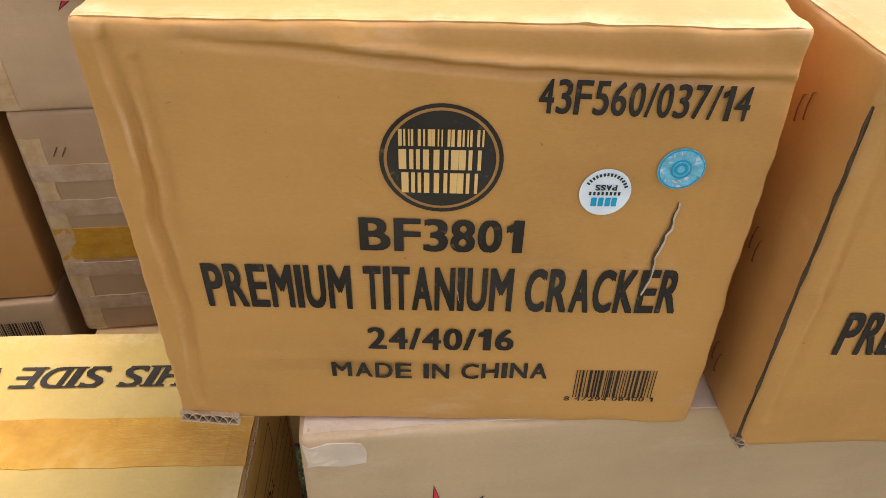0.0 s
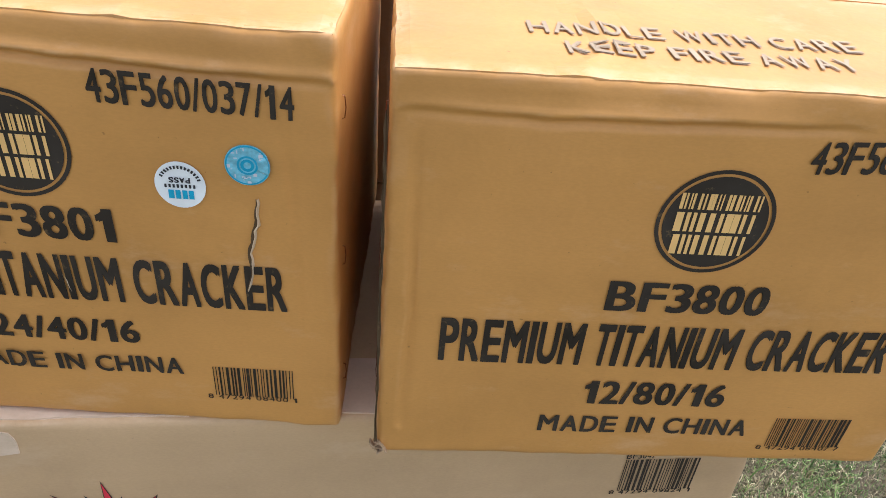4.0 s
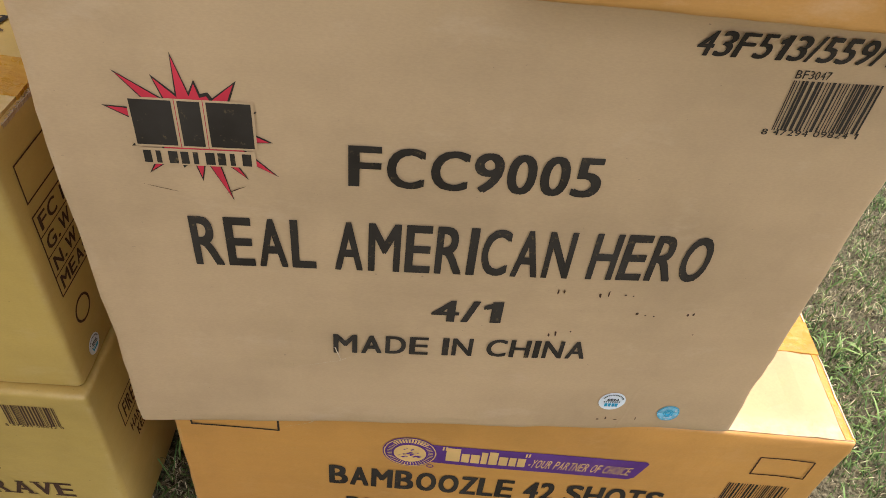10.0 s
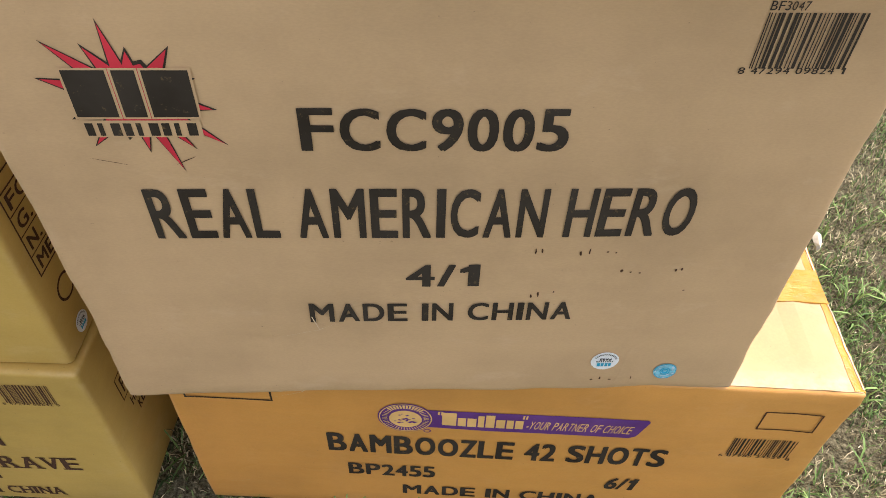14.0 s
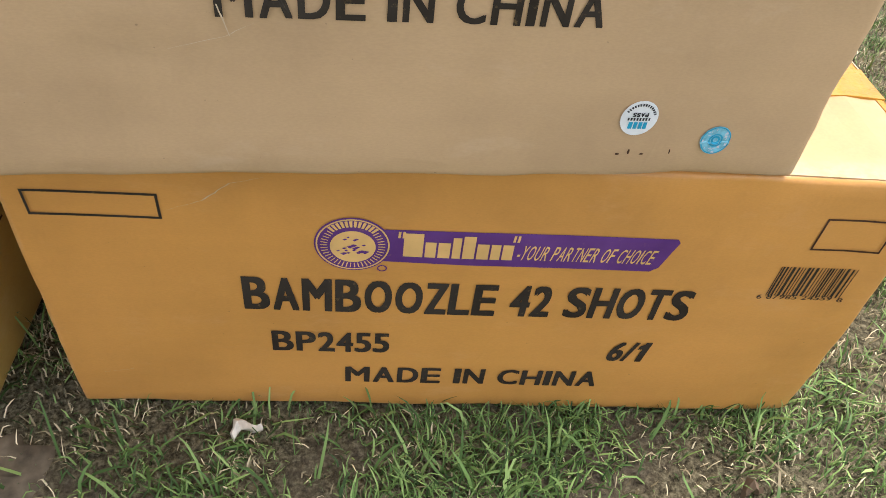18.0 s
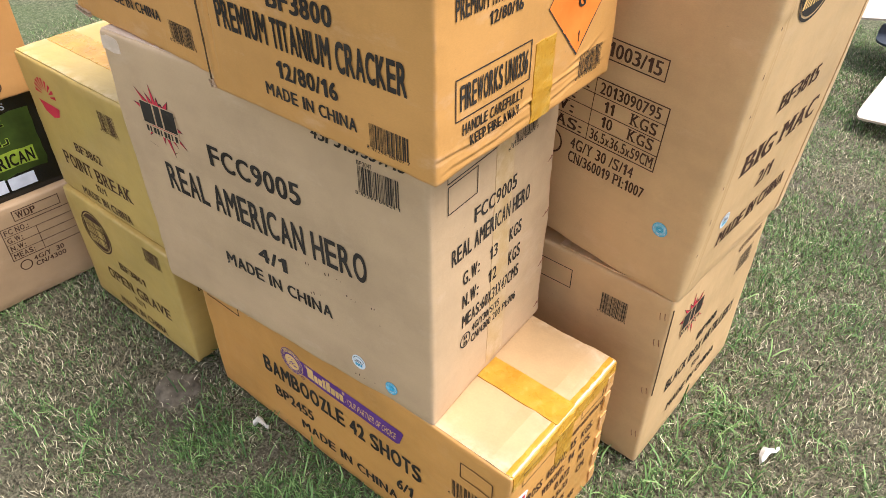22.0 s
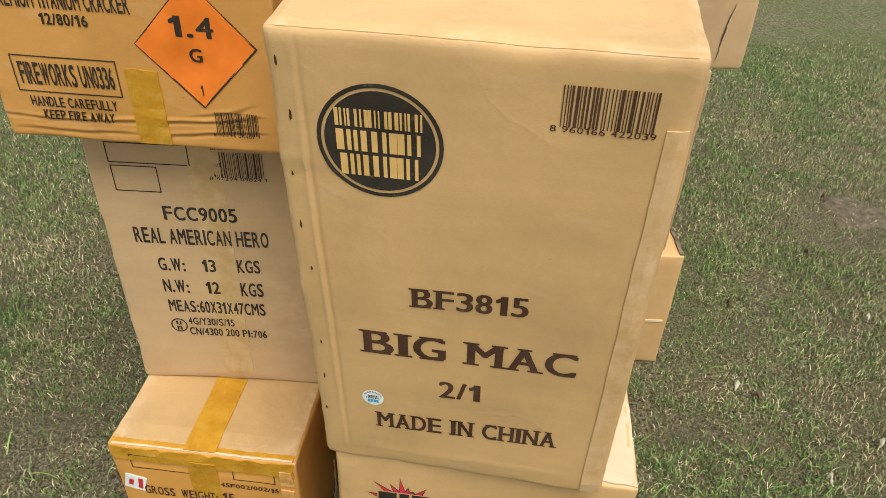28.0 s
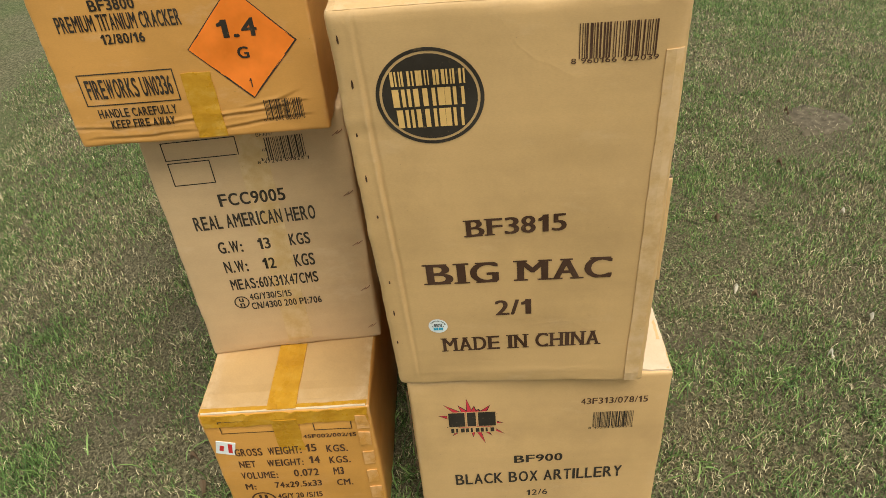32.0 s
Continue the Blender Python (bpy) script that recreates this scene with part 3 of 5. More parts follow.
                for rr, da in ((0.74, -0.05), (0.74, 0.05), (0.88, 0.05), (0.88, -0.05)):
                    pts.append((u + r * rr * math.cos(a + da), v + r * rr * math.sin(a + da)))
                polys.append((k, k + 1, k + 2, k + 3))
            self.flatwork("sticker_small_print", face, pts, polys, DARK_INK, lift=0.0014, parent=b)
        else:
            b = self.ring("sticker", face, u, v, r, r, 0.0, SKY_BLUE, 0.0010, "round pale blue foil sticker")
            self.ring("sticker_rim", face, u, v, r * 0.96, r * 0.96, 0.93, CYAN_INK, 0.0014, parent=b)
            self.ring("sticker_ring", face, u, v, r * 0.46, r * 0.46, 0.80, CYAN_INK, 0.0014, parent=b)
            self.ring("sticker_core", face, u, v, r * 0.30, r * 0.30, 0.55, CYAN_INK, 0.0014, parent=b)
            pts, polys = [], []
            rnd = random.Random(5)
            for i in range(26):
                a, rr = rnd.uniform(0, 6.28), rnd.uniform(0.55, 0.88)
                x, y, w, h = rr * math.cos(a), rr * math.sin(a), rnd.choice((0.05, 0.16)), rnd.choice((0.05, 0.16))
                k = len(pts)
                pts += [(u + r * (x - w / 2), v + r * (y - h / 2)), (u + r * (x + w / 2), v + r * (y - h / 2)), (u + r * (x + w / 2), v + r * (y + h / 2)), (u + r * (x - w / 2), v + r * (y + h / 2))]
                polys.append((k, k + 1, k + 2, k + 3))
            self.flatwork("sticker_pattern", face, pts, polys, LABEL_GREY, lift=0.0013, parent=b)
        return b

    def staple(self, face, u, v, length=0.012, turn=90.0, thick=0.0011):
        """A wire staple lying on the board, its ends bent in."""
        c, s = math.cos(radians(turn)), math.sin(radians(turn))
        bm = bmesh.new()
        n = self.normal(face)
        base = [self.shape(self.place(face, u + c * length * k, v + s * length * k), 0, face) + n * l for k, l in ((-0.5, -0.001), (-0.46, 0.0012), (0, 0.0018), (0.46, 0.0012), (0.5, -0.001))]
        flatside = (base[3] - base[1]).normalized().cross(n) * thick
        rows = []
        for p in base:
            rows.append([bm.verts.new(p - flatside * 0.5), bm.verts.new(p + n * thick * 0.5), bm.verts.new(p + flatside * 0.5)])
        for a, b in zip(rows, rows[1:]):
            for i in range(2):
                bm.faces.new((a[i], b[i], b[i + 1], a[i + 1]))
        return part("staple", bm, COPPER, self.root, "bent copper wire staple")

    def tear(self, face, points, width=0.0022, material=None, name="tear"):
        """A ragged crack in the board: a dark slit, by default coloured as shade, between two raised lips."""
        fine = []
        for (a, b), (c, d) in zip(points, points[1:]):
            n = max(2, round(math.hypot(c - a, d - b) / 0.004))
            fine += [(a + (c - a) * i / n, b + (d - b) * i / n) for i in range(n)]
        fine.append(points[-1])
        rnd = random.Random(self.seed + 77)
        pts, polys = [], []
        for i, (u, v) in enumerate(fine):
            w = width * (0.25 + 0.75 * math.sin(math.pi * i / (len(fine) - 1))) * rnd.uniform(0.6, 1.2) / 2
            j = rnd.uniform(-0.0008, 0.0008)
            pts += [(u + j - w, v), (u + j + w, v)]
        for i in range(len(fine) - 1):
            polys.append((2 * i, 2 * i + 1, 2 * i + 3, 2 * i + 2))
        slit = self.flatwork(name, face, pts, polys, material or SHADOW_GAP, "ragged tear in the board" if name == "tear" else "", 0.0012)
        if name != "tear":
            return slit
        lip, quads = [], []
        for i, (u, v) in enumerate(fine):
            a, b = pts[2 * i], pts[2 * i + 1]
            out = width * rnd.uniform(0.5, 1.1)
            lip += [self.shape(self.place(face, *b), 0.0013, face), self.shape(self.place(face, b[0] + out * 0.5, v), 0.0024, face), self.shape(self.place(face, b[0] + out, v), 0.0004, face)]
        for i in range(len(fine) - 1):
            for k in range(2):
                quads.append((3 * i + k, 3 * i + k + 1, 3 * i + k + 4, 3 * i + k + 3))
        part_of("torn_lip", mesh_of("torn_lip", lip, quads, LINER), LINER, slit)
        return slit

    def smudges(self, face, spots, material=None):
        rnd = random.Random(self.seed + 5)
        pts, polys = [], []
        for u, v, w, h in spots:
            n = 7
            k = len(pts)
            for i in range(n):
                a = 2 * math.pi * i / n
                r = rnd.uniform(0.6, 1.2)
                pts.append((u + w * r * math.cos(a), v + h * r * math.sin(a)))
            polys.append(tuple(range(k, k + n)))
        return tagged(self.flatwork("ink_smudge", face, pts, polys, material or BROWN_INK), kind="stuff")

    def corrugation(self, start, end, up, thick=0.005, pitch=0.006, depth=0.004, name="torn_corrugation", material=None):
        """A strip of exposed fluting between two paper liners, along a torn edge (local coordinates)."""
        start, end, up = Vector(start), Vector(end), Vector(up).normalized()
        run = end - start
        into = run.normalized().cross(up)
        n = max(6, round(run.length / pitch * 6))
        rnd = random.Random(self.seed + 11)
        verts, faces = [], []
        for lane in range(3):
            k = len(verts)
            for i in range(n + 1):
                t = i / n
                wave = math.sin(t * run.length / pitch * 2 * math.pi) * thick * 0.42 if lane == 1 else (thick * 0.5 if lane else -thick * 0.5) + rnd.uniform(-0.0005, 0.0005)
                c = start + run * t + up * wave
                for a, b in ((-1, -1), (-1, 1), (1, 1), (1, -1)):
                    verts.append(c + up * 0.0004 * b + into * depth * 0.5 * a)
            for i in range(n):
                for e in range(4):
                    f = (e + 1) % 4
                    a = k + 4 * i
                    faces.append((a + e, a + f, a + 4 + f, a + 4 + e))
        material = material or TORN
        return part_of(name, mesh_of(name, verts, faces, material), material, self.root, "torn edge showing the corrugation")


# ---- ground ----
def build_ground():
    """One sheet: a gently uneven lawn near the cartons, reaching flat to the horizon."""
    steps = [-400, -120, -40, -14, -6] + [-3.2 + 0.08 * i for i in range(91)] + [6.5, 14, 40, 120, 400]
    n = len(steps)
    verts = []
    for y in steps:
        for x in steps:
            z = 0.0
            if max(abs(x), abs(y)) < 5:
                z = -0.006 + 0.007 * noise.noise(Vector((x * 1.3, y * 1.3, 0))) + 0.004 * noise.noise(Vector((x * 6, y * 6, 3)))
                z = min(z, 0.0)
            verts.append((x, y, z))
    faces = [(j * n + i, j * n + i + 1, (j + 1) * n + i + 1, (j + 1) * n + i) for j in range(n - 1) for i in range(n - 1)]
    ground = new("ground", mesh_of("ground", verts, faces, SOIL, True))
    ground.data.materials.append(FAR_LAWN)
    for p in ground.data.polygons:
        c = p.center
        edge = 0.25 * noise.noise(Vector((c.x * 2, c.y * 2, 8)))
        p.material_index = 0 if -1.7 + edge < c.x < 2.25 + edge and -0.95 + edge < c.y < 2.4 + edge else 1
    tagged(ground, "dry patchy lawn with thatch and bare soil", "ground", kind="structure")
    for k, (x, y, r) in enumerate(((-0.55, 1.80, 0.13), (-0.06, -0.03, 0.06))):
        verts, faces = [], []
        for ring in range(5):
            for i in range(28):
                a = 2 * math.pi * i / 28
                q = r * ring / 4 * (1 + 0.45 * noise.noise(Vector((math.cos(a) * 1.6, math.sin(a) * 1.6, k * 3.1))) + 0.15 * noise.noise(Vector((math.cos(a) * 6, math.sin(a) * 6, k))))
                z = 0.0022 + 0.002 * noise.noise(Vector((x + q * math.cos(a), y + q * math.sin(a), k)) * 30) if ring < 4 else -0.012
                verts.append((x + q * math.cos(a), y + 0.8 * q * math.sin(a), z))
        for ring in range(4):
            for i in range(28):
                j = (i + 1) % 28
                faces.append((ring * 28 + i, (ring + 1) * 28 + i, (ring + 1) * 28 + j, ring * 28 + j))
        part_of("bare_soil", mesh_of("bare_soil", verts, faces, DIRT, True), DIRT, ground, "dark bare soil patch")


def patches(x, y, scale, seed):
    """Smooth blotches between 0 and 1 over the plan."""
    table = np.random.default_rng(seed).uniform(0, 1, (64, 64))
    u, v = x * scale + 100, y * scale + 100
    i, j = np.floor(u).astype(int), np.floor(v).astype(int)
    a, b = u - i, v - j
    a, b = a * a * (3 - 2 * a), b * b * (3 - 2 * b)
    i, j, p, q = i % 64, j % 64, (i + 1) % 64, (j + 1) % 64
    return (table[i, j] * (1 - a) + table[p, j] * a) * (1 - b) + (table[i, q] * (1 - a) + table[p, q] * a) * b


# bare or thin spots of the lawn: x, y, radius
BARE = ((-0.50, 1.74, 0.17), (-0.44, 1.60, 0.09), (-0.06, -0.03, 0.09), (0.57, -0.11, 0.07), (0.24, -0.05, 0.05), (0.28, -0.68, 0.10), (0.68, -0.29, 0.10), (0.82, -0.36, 0.10), (0.52, -0.33, 0.09),
        (-0.15, 1.37, 0.06), (-0.18, -0.41, 0.09), (0.36, 0.93, 0.05), (0.13, -0.25, 0.07), (-0.30, 1.17, 0.05), (0.90, 0.12, 0.05))
LUSH = ((0.18, -0.60, 0.09), (0.29, -0.57, 0.06), (-0.27, 1.25, 0.09), (0.30, -0.09, 0.05), (0.40, -0.07, 0.06), (0.66, 0.02, 0.06), (0.76, -0.03, 0.06), (0.10, -0.10, 0.05), (0.50, -0.02, 0.05), (0.55, -0.50, 0.08))


def spots(x, y, places):
    out = np.zeros(len(x))
    for a, b, r in places:
        wob = 1 + 0.5 * (patches(x, y, 14, 5) - 0.5)
        out = np.maximum(out, np.clip(1.6 - np.hypot(x - a, y - b) / (r * wob), 0, 1))
    return out


def blades(name, label, count, area, tall, width, flat_share, seed, material, mode, joints=3, bend=0.55, places=()):
    """Many narrow bent blades of grass as one mesh."""
    rng = np.random.default_rng(seed)
    x0, y0, x1, y1 = area
    x, y = rng.uniform(x0, x1, count), rng.uniform(y0, y1, count)
    if places:
        spot = np.array(places)[rng.integers(0, len(places), count)]
        x, y = spot[:, 0] + rng.normal(0, 0.75, count) * spot[:, 2], spot[:, 1] + rng.normal(0, 0.75, count) * spot[:, 2]
    keep = np.ones(count, bool)
    for bx, by, byaw, bw, bd in FOOTPRINTS:
        c, s = math.cos(radians(byaw)), math.sin(radians(byaw))
        lx, ly = (x - bx) * c + (y - by) * s, -(x - bx) * s + (y - by) * c
        keep &= ~((lx > 0.004) & (lx < bw - 0.004) & (ly > 0.004) & (ly < bd - 0.004))
    x, y = x[keep], y[keep]
    bare, lush = spots(x, y, BARE), spots(x, y, LUSH)
    broad = 0.5 * patches(x, y, 3.3, 1) + 0.3 * patches(x, y, 8, 2) + 0.2 * patches(x, y, 25, 3)
    fine = 0.6 * patches(x, y, 22, 4) + 0.4 * patches(x, y, 50, 6)
    if mode == "green":
        chance = np.clip(0.28 + (broad - 0.47) * 3.2 + (fine - 0.5) * 2.2, 0.10, 1) * (1 - 0.9 * bare)
        chance = np.maximum(chance, lush * np.clip(fine * 2 - 0.2, 0, 1))
    elif mode == "straw":
        chance = np.clip(0.72 - (broad - 0.5) * 1.2 + (fine - 0.5) * 1.5, 0.2, 1) * (1 - 0.72 * bare) * (1 - 0.5 * lush)
    else:
        chance = np.clip(0.85 + (fine - 0.5) * 1.2, 0.3, 1) * (1 - 0.82 * bare)
    if not places:
        rim = np.minimum(np.minimum(x - x0, x1 - x), np.minimum(y - y0, y1 - y))
        chance = chance * np.clip((rim + 0.35 * (patches(x, y, 4, 9) - 0.5)) / 0.45, 0, 1)
    keep = rng.uniform(0, 1, len(x)) < chance
    x, y, clump = x[keep], y[keep], (fine[keep] - 0.5) * 3
    n = len(x)
    h = rng.uniform(*tall, n) * (0.85 + 0.25 * np.clip(clump, -1, 1))
    w = rng.uniform(*width, n)
    a = rng.uniform(0, 2 * np.pi, n)
    lean = np.where(rng.uniform(0, 1, n) < flat_share, rng.uniform(1.15, 1.5, n), rng.uniform(0.2, 1.0, n))
    px, py = -np.sin(a) * w / 2, np.cos(a) * w / 2
    curl = rng.normal(0, bend, n)
    pts = [np.stack([x, y, np.full(n, -0.006)], 1)]
    heading, tilt = a.copy(), lean * 0.75
    shares = (0.40, 0.33, 0.27) if joints == 3 else (0.55, 0.45)
    for k, share in enumerate(shares):
        step = h * share
        last = pts[-1]
        z = np.maximum(last[:, 2] + step * np.cos(tilt) + (0.004 if k == 0 else 0), 0.001 + 0.002 * k)
        pts.append(np.stack([last[:, 0] + np.cos(heading) * step * np.sin(tilt), last[:, 1] + np.sin(heading) * step * np.sin(tilt), z], 1))
        heading = heading + curl
        tilt = np.minimum(tilt + 0.28, 1.75)
    side = np.stack([px, py, np.zeros(n)], 1)
    rows = [pts[0] - side, pts[0] + side]
    for k in range(1, joints):
        rows += [pts[k] + side * (1 if k == 1 else 0.8), pts[k] - side * (1 if k == 1 else 0.8)]
    co = np.stack(rows + [pts[joints]], 1)
    size = 2 * joints + 1
    quads = [[0, 1, 2, 3], [3, 2, 4, 5]][:joints - 1]
    tip = [5, 4, 6] if joints == 3 else [3, 2, 4]
    order = np.array([sum(quads, []) + tip])
    corners = order.shape[1]
    me = bpy.data.meshes.new(name)
    me.vertices.add(n * size)
    me.vertices.foreach_set("co", co.astype(np.float32).ravel())
    me.loops.add(n * corners)
    me.loops.foreach_set("vertex_index", (np.arange(n)[:, None] * size + order).ravel().astype(np.int32))
    me.polygons.add(n * joints)
    me.polygons.foreach_set("loop_start", (np.arange(n)[:, None] * corners + np.arange(joints)[None, :] * 4).ravel().astype(np.int32))
    me.polygons.foreach_set("loop_total", np.tile([4] * (joints - 1) + [3], n).astype(np.int32))
    me.update(calc_edges=True)
    me.materials.append(material)
    tagged(new(name, me), label, "grass", kind="stuff")


# ---- cartons ----
low_orange = Carton("glossy orange long carton with purple banner, lying on the grass", (0.0072, 0.0459, 0), -4.34, (0.74, 0.295, 0.321), ORANGE, 1, 0.0010, 0.006, 0.0010, grain=0.013, creases=(
    ("f", ((0.012, 0.02), (0.014, 0.15), (0.012, 0.30)), 0.0018, 0.005), ("f", ((0.03, 0.016), (0.20, 0.018), (0.45, 0.013), (0.72, 0.017)), 0.0016, 0.005), ("f", ((0.715, 0.02), (0.718, 0.16), (0.722, 0.30)), 0.0020, 0.005),
    ("r", ((0.005, 0.292), (0.08, 0.288), (0.16, 0.291), (0.25, 0.287), (0.29, 0.292)), 0.0034, 0.0045), ("r", ((0.02, 0.306), (0.12, 0.303), (0.21, 0.307), (0.285, 0.304)), 0.0022, 0.0035),
    ("t", ((0.70, 0.01), (0.704, 0.12), (0.70, 0.285)), 0.0026, 0.005), ("r", ((0.262, 0.02), (0.260, 0.15), (0.262, 0.27)), 0.0018, 0.004)))
c = low_orange
c.words("BAMBOOZLE 42 SHOTS", "f", 0.1705, 0.150, 0.570, 0.1915, bold=0.034)
c.words("BP2455", "f", 0.191, 0.091, 0.299, 0.1205, bold=0.03)
c.words("6/1", "f", 0.512, 0.086, 0.549, 0.116, bold=0.03, shear=0.15)
c.words("MADE IN CHINA", "f", 0.258, 0.0425, 0.511, 0.0675, bold=0.028)
bn = [(0.289, 0.2155), (0.358, 0.2145), (0.435, 0.2145), (0.517, 0.214), (0.524, 0.219), (0.534, 0.249), (0.531, 0.253), (0.435, 0.253), (0.358, 0.252), (0.286, 0.2515)]
ban = c.flatwork("banner", "f", bn, [tuple(range(len(bn)))], PURPLE_INK, "purple printed banner")
c.words("-YOUR PARTNER OF CHOICE", "f", 0.400, 0.223, 0.517, 0.2395, PAPER_INK, 0.006, 0.2, lift=0.0011, parent=ban)
pts, polys = [], []
for i, (w, h) in enumerate(((0.016, 0.026), (0.009, 0.017), (0.010, 0.017), (0.007, 0.023), (0.010, 0.025), (0.010, 0.017), (0.008, 0.017), (0.009, 0.017))):
    u = 0.3045 + sum((0.016, 0.009, 0.010, 0.007, 0.010, 0.010, 0.008, 0.009)[:i]) + 0.0017 * i
    k = len(pts)
    pts += [(u, 0.2225), (u + w, 0.2225), (u + w, 0.2225 + h), (u, 0.2225 + h)]
    polys.append((k, k + 1, k + 2, k + 3))
for u in (0.2995, 0.303, 0.3935, 0.397):
    k = len(pts)
    pts += [(u, 0.243), (u + 0.002, 0.243), (u + 0.0025, 0.250), (u + 0.0005, 0.250)]
    polys.append((k, k + 1, k + 2, k + 3))
tagged(c.flatwork("banner_emblem", "f", pts, polys, PAPER_INK, lift=0.0011, parent=ban), kind="stuff")
seal = c.ring("round_seal", "f", 0.2635, 0.2335, 0.0312, 0.0295, 0.0, PURPLE_INK, 0.0010, "purple round seal with pale pattern")
c.ring("seal_rim", "f", 0.2635, 0.2335, 0.0298, 0.0282, 0.955, PAPER_INK, 0.0014, parent=seal)
c.ring("seal_centre", "f", 0.2635, 0.2315, 0.0185, 0.0175, 0.0, PAPER_INK, 0.0014, parent=seal)
pts, polys = [], []
for i in range(46):
    a = 2 * math.pi * i / 46
    k = len(pts)
    lo, hi, da = (0.66, 0.84, 0.020) if not (0.25 < i / 46 * 2 < 0.78) else (0.70, 0.92, 0.045)
    for rr, s in ((lo, -1), (lo, 1), (hi, 1), (hi, -1)):
        pts.append((0.2635 + 0.0312 * rr * math.cos(a + s * da), 0.2325 + 0.0295 * rr * math.sin(a + s * da)))
    polys.append((k, k + 1, k + 2, k + 3))
tagged(c.flatwork("seal_rays", "f", pts, polys, PAPER_INK, lift=0.0014, parent=seal), kind="stuff")
rnd = random.Random(4)
pts, polys = [], []
for i in range(22):
    a, r = rnd.uniform(0, 6.28), rnd.uniform(0.001, 0.014)
    u, v, s = 0.2635 + r * math.cos(a), 0.2315 + r * math.sin(a), rnd.uniform(0.0012, 0.003)
    k = len(pts)
    pts += [(u - s, v), (u, v - s * 0.7), (u + s * 1.3, v + s * 0.3), (u, v + s * 0.5)]
    polys.append((k, k + 1, k + 2, k + 3))
c.flatwork("seal_figure", "f", pts, polys, PURPLE_INK, lift=0.0018, parent=seal)
c.ring("trade_ring", "f", 0.288, 0.207, 0.0042, 0.0038, 0.72, PURPLE_INK)
c.rect("f", 0.650, 0.247, 0.711, 0.281, 0.0019, BROWN_INK)
c.rect("f", 0.020, 0.254, 0.1162, 0.277, 0.0022)
c.bars("f", 0.634, 0.188, 0.7068, 0.225, "6 87985 24559 8")
c.tear("f", [(0.03, 0.052), (0.055, 0.057), (0.062, 0.06)], 0.0012, LINER, "crease")
c.tear("f", [(0.122, 0.263), (0.150, 0.274), (0.172, 0.292), (0.20, 0.30)], 0.0012, LINER, "crease")
c.rect("r", 0.031, 0.270, 0.134, 0.302, 0.0016)
c.rect("r", 0.1935, 0.268, 0.2586, 0.304, 0.0016)
for words, u0, v0, u1, v1 in (("45F002/002/15", .170, .247, .264, .257), ("GROSS  WEIGHT:", .040, .206, .160, .227), ("15", .169, .210, .188, .231), ("KGS.", .205, .205, .243, .225),
                              ("NET    WEIGHT:", .040, .173, .158, .192), ("14", .169, .176, .188, .197), ("KGS.", .205, .172, .243, .192), ("VOLUME:", .036, .139, .104, .159), ("0.072", .134, .140, .180, .161),
                              ("M³", .207, .138, .226, .160), ("M:", .036, .106, .056, .124), ("74x29.5x33", .092, .108, .180, .126), ("CM.", .208, .105, .238, .124),
                              ("4G/Y 20 /S/15", .090, .074, .175, .090), ("CN/4500002 PI:002", .088, .042, .213, .060)):
    c.words(words, "r", u0, v0, u1, v1, BROWN_INK, 0.019, 0.05)
un = c.ring("approval_ring", "r", 0.062, 0.072, 0.024, 0.024, 0.86, BROWN_INK)
c.words("u", "r", 0.054, 0.073, 0.070, 0.089, BROWN_INK, 0.02, parent=un, name="approval_letter")
c.words("n", "r", 0.054, 0.054, 0.070, 0.070, BROWN_INK, 0.02, parent=un, name="approval_letter")
lab = c.slab("paper_label", "r", 0.010, 0.214, 0.044, 0.248, 0.0006, WHITE, "white paper label with red bars", turn=-0.25, step=0.01)
c.flatwork("label_bars", "r", [(0.030, 0.219), (0.037, 0.217), (0.041, 0.241), (0.034, 0.243), (0.015, 0.226), (0.022, 0.224), (0.026, 0.238), (0.019, 0.240)], [(0, 1, 2, 3), (4, 5, 6, 7)], RED_PRINT, lift=0.0016, parent=lab)
c.slab("tape_strip", "t", 0.585, 0.120, 0.738, 0.170, 0.0030, TAPE, "amber packing tape", 0.001)
# glints of the crumpled tape, put in as a pale ragged strip
c.slab("crumpled_edge", "t", 0.736, 0.006, 0.7395, 0.289, 0.0016, LINER, "crumpled tape edge with pale painted glints", 0.0012, step=0.005)
c.slab("tape_strip", "t", 0.727, 0.004, 0.7385, 0.291, 0.0011, TAPE, "amber packing tape along the edge", 0.001, step=0.01)
c.slab("tape_strip", "r", 0.004, 0.289, 0.291, 0.318, 0.0007, TAPE, "crumpled shiny packing tape", 0.004, step=0.012)
c.slab("tape_strip", "r", 0.122, 0.215, 0.168, 0.300, 0.0004, TAPE, "amber packing tape", 0.002, step=0.015)
for v in (0.03, 0.08, 0.13, 0.185, 0.24, 0.285):
    c.slab("side_tab", "r", 0.268, v - 0.018, 0.288, v + 0.016, 0.0016, ORANGE, "glued side tab", 0.003, step=0.008)
    c.staple("r", 0.276, v, 0.012, 25)
c.slab("top_flap", "t", 0.004, 0.003, 0.736, 0.146, 0.0008, ORANGE_TOP)
c.slab("top_flap", "t", 0.004, 0.148, 0.736, 0.292, 0.0008, ORANGE_TOP)

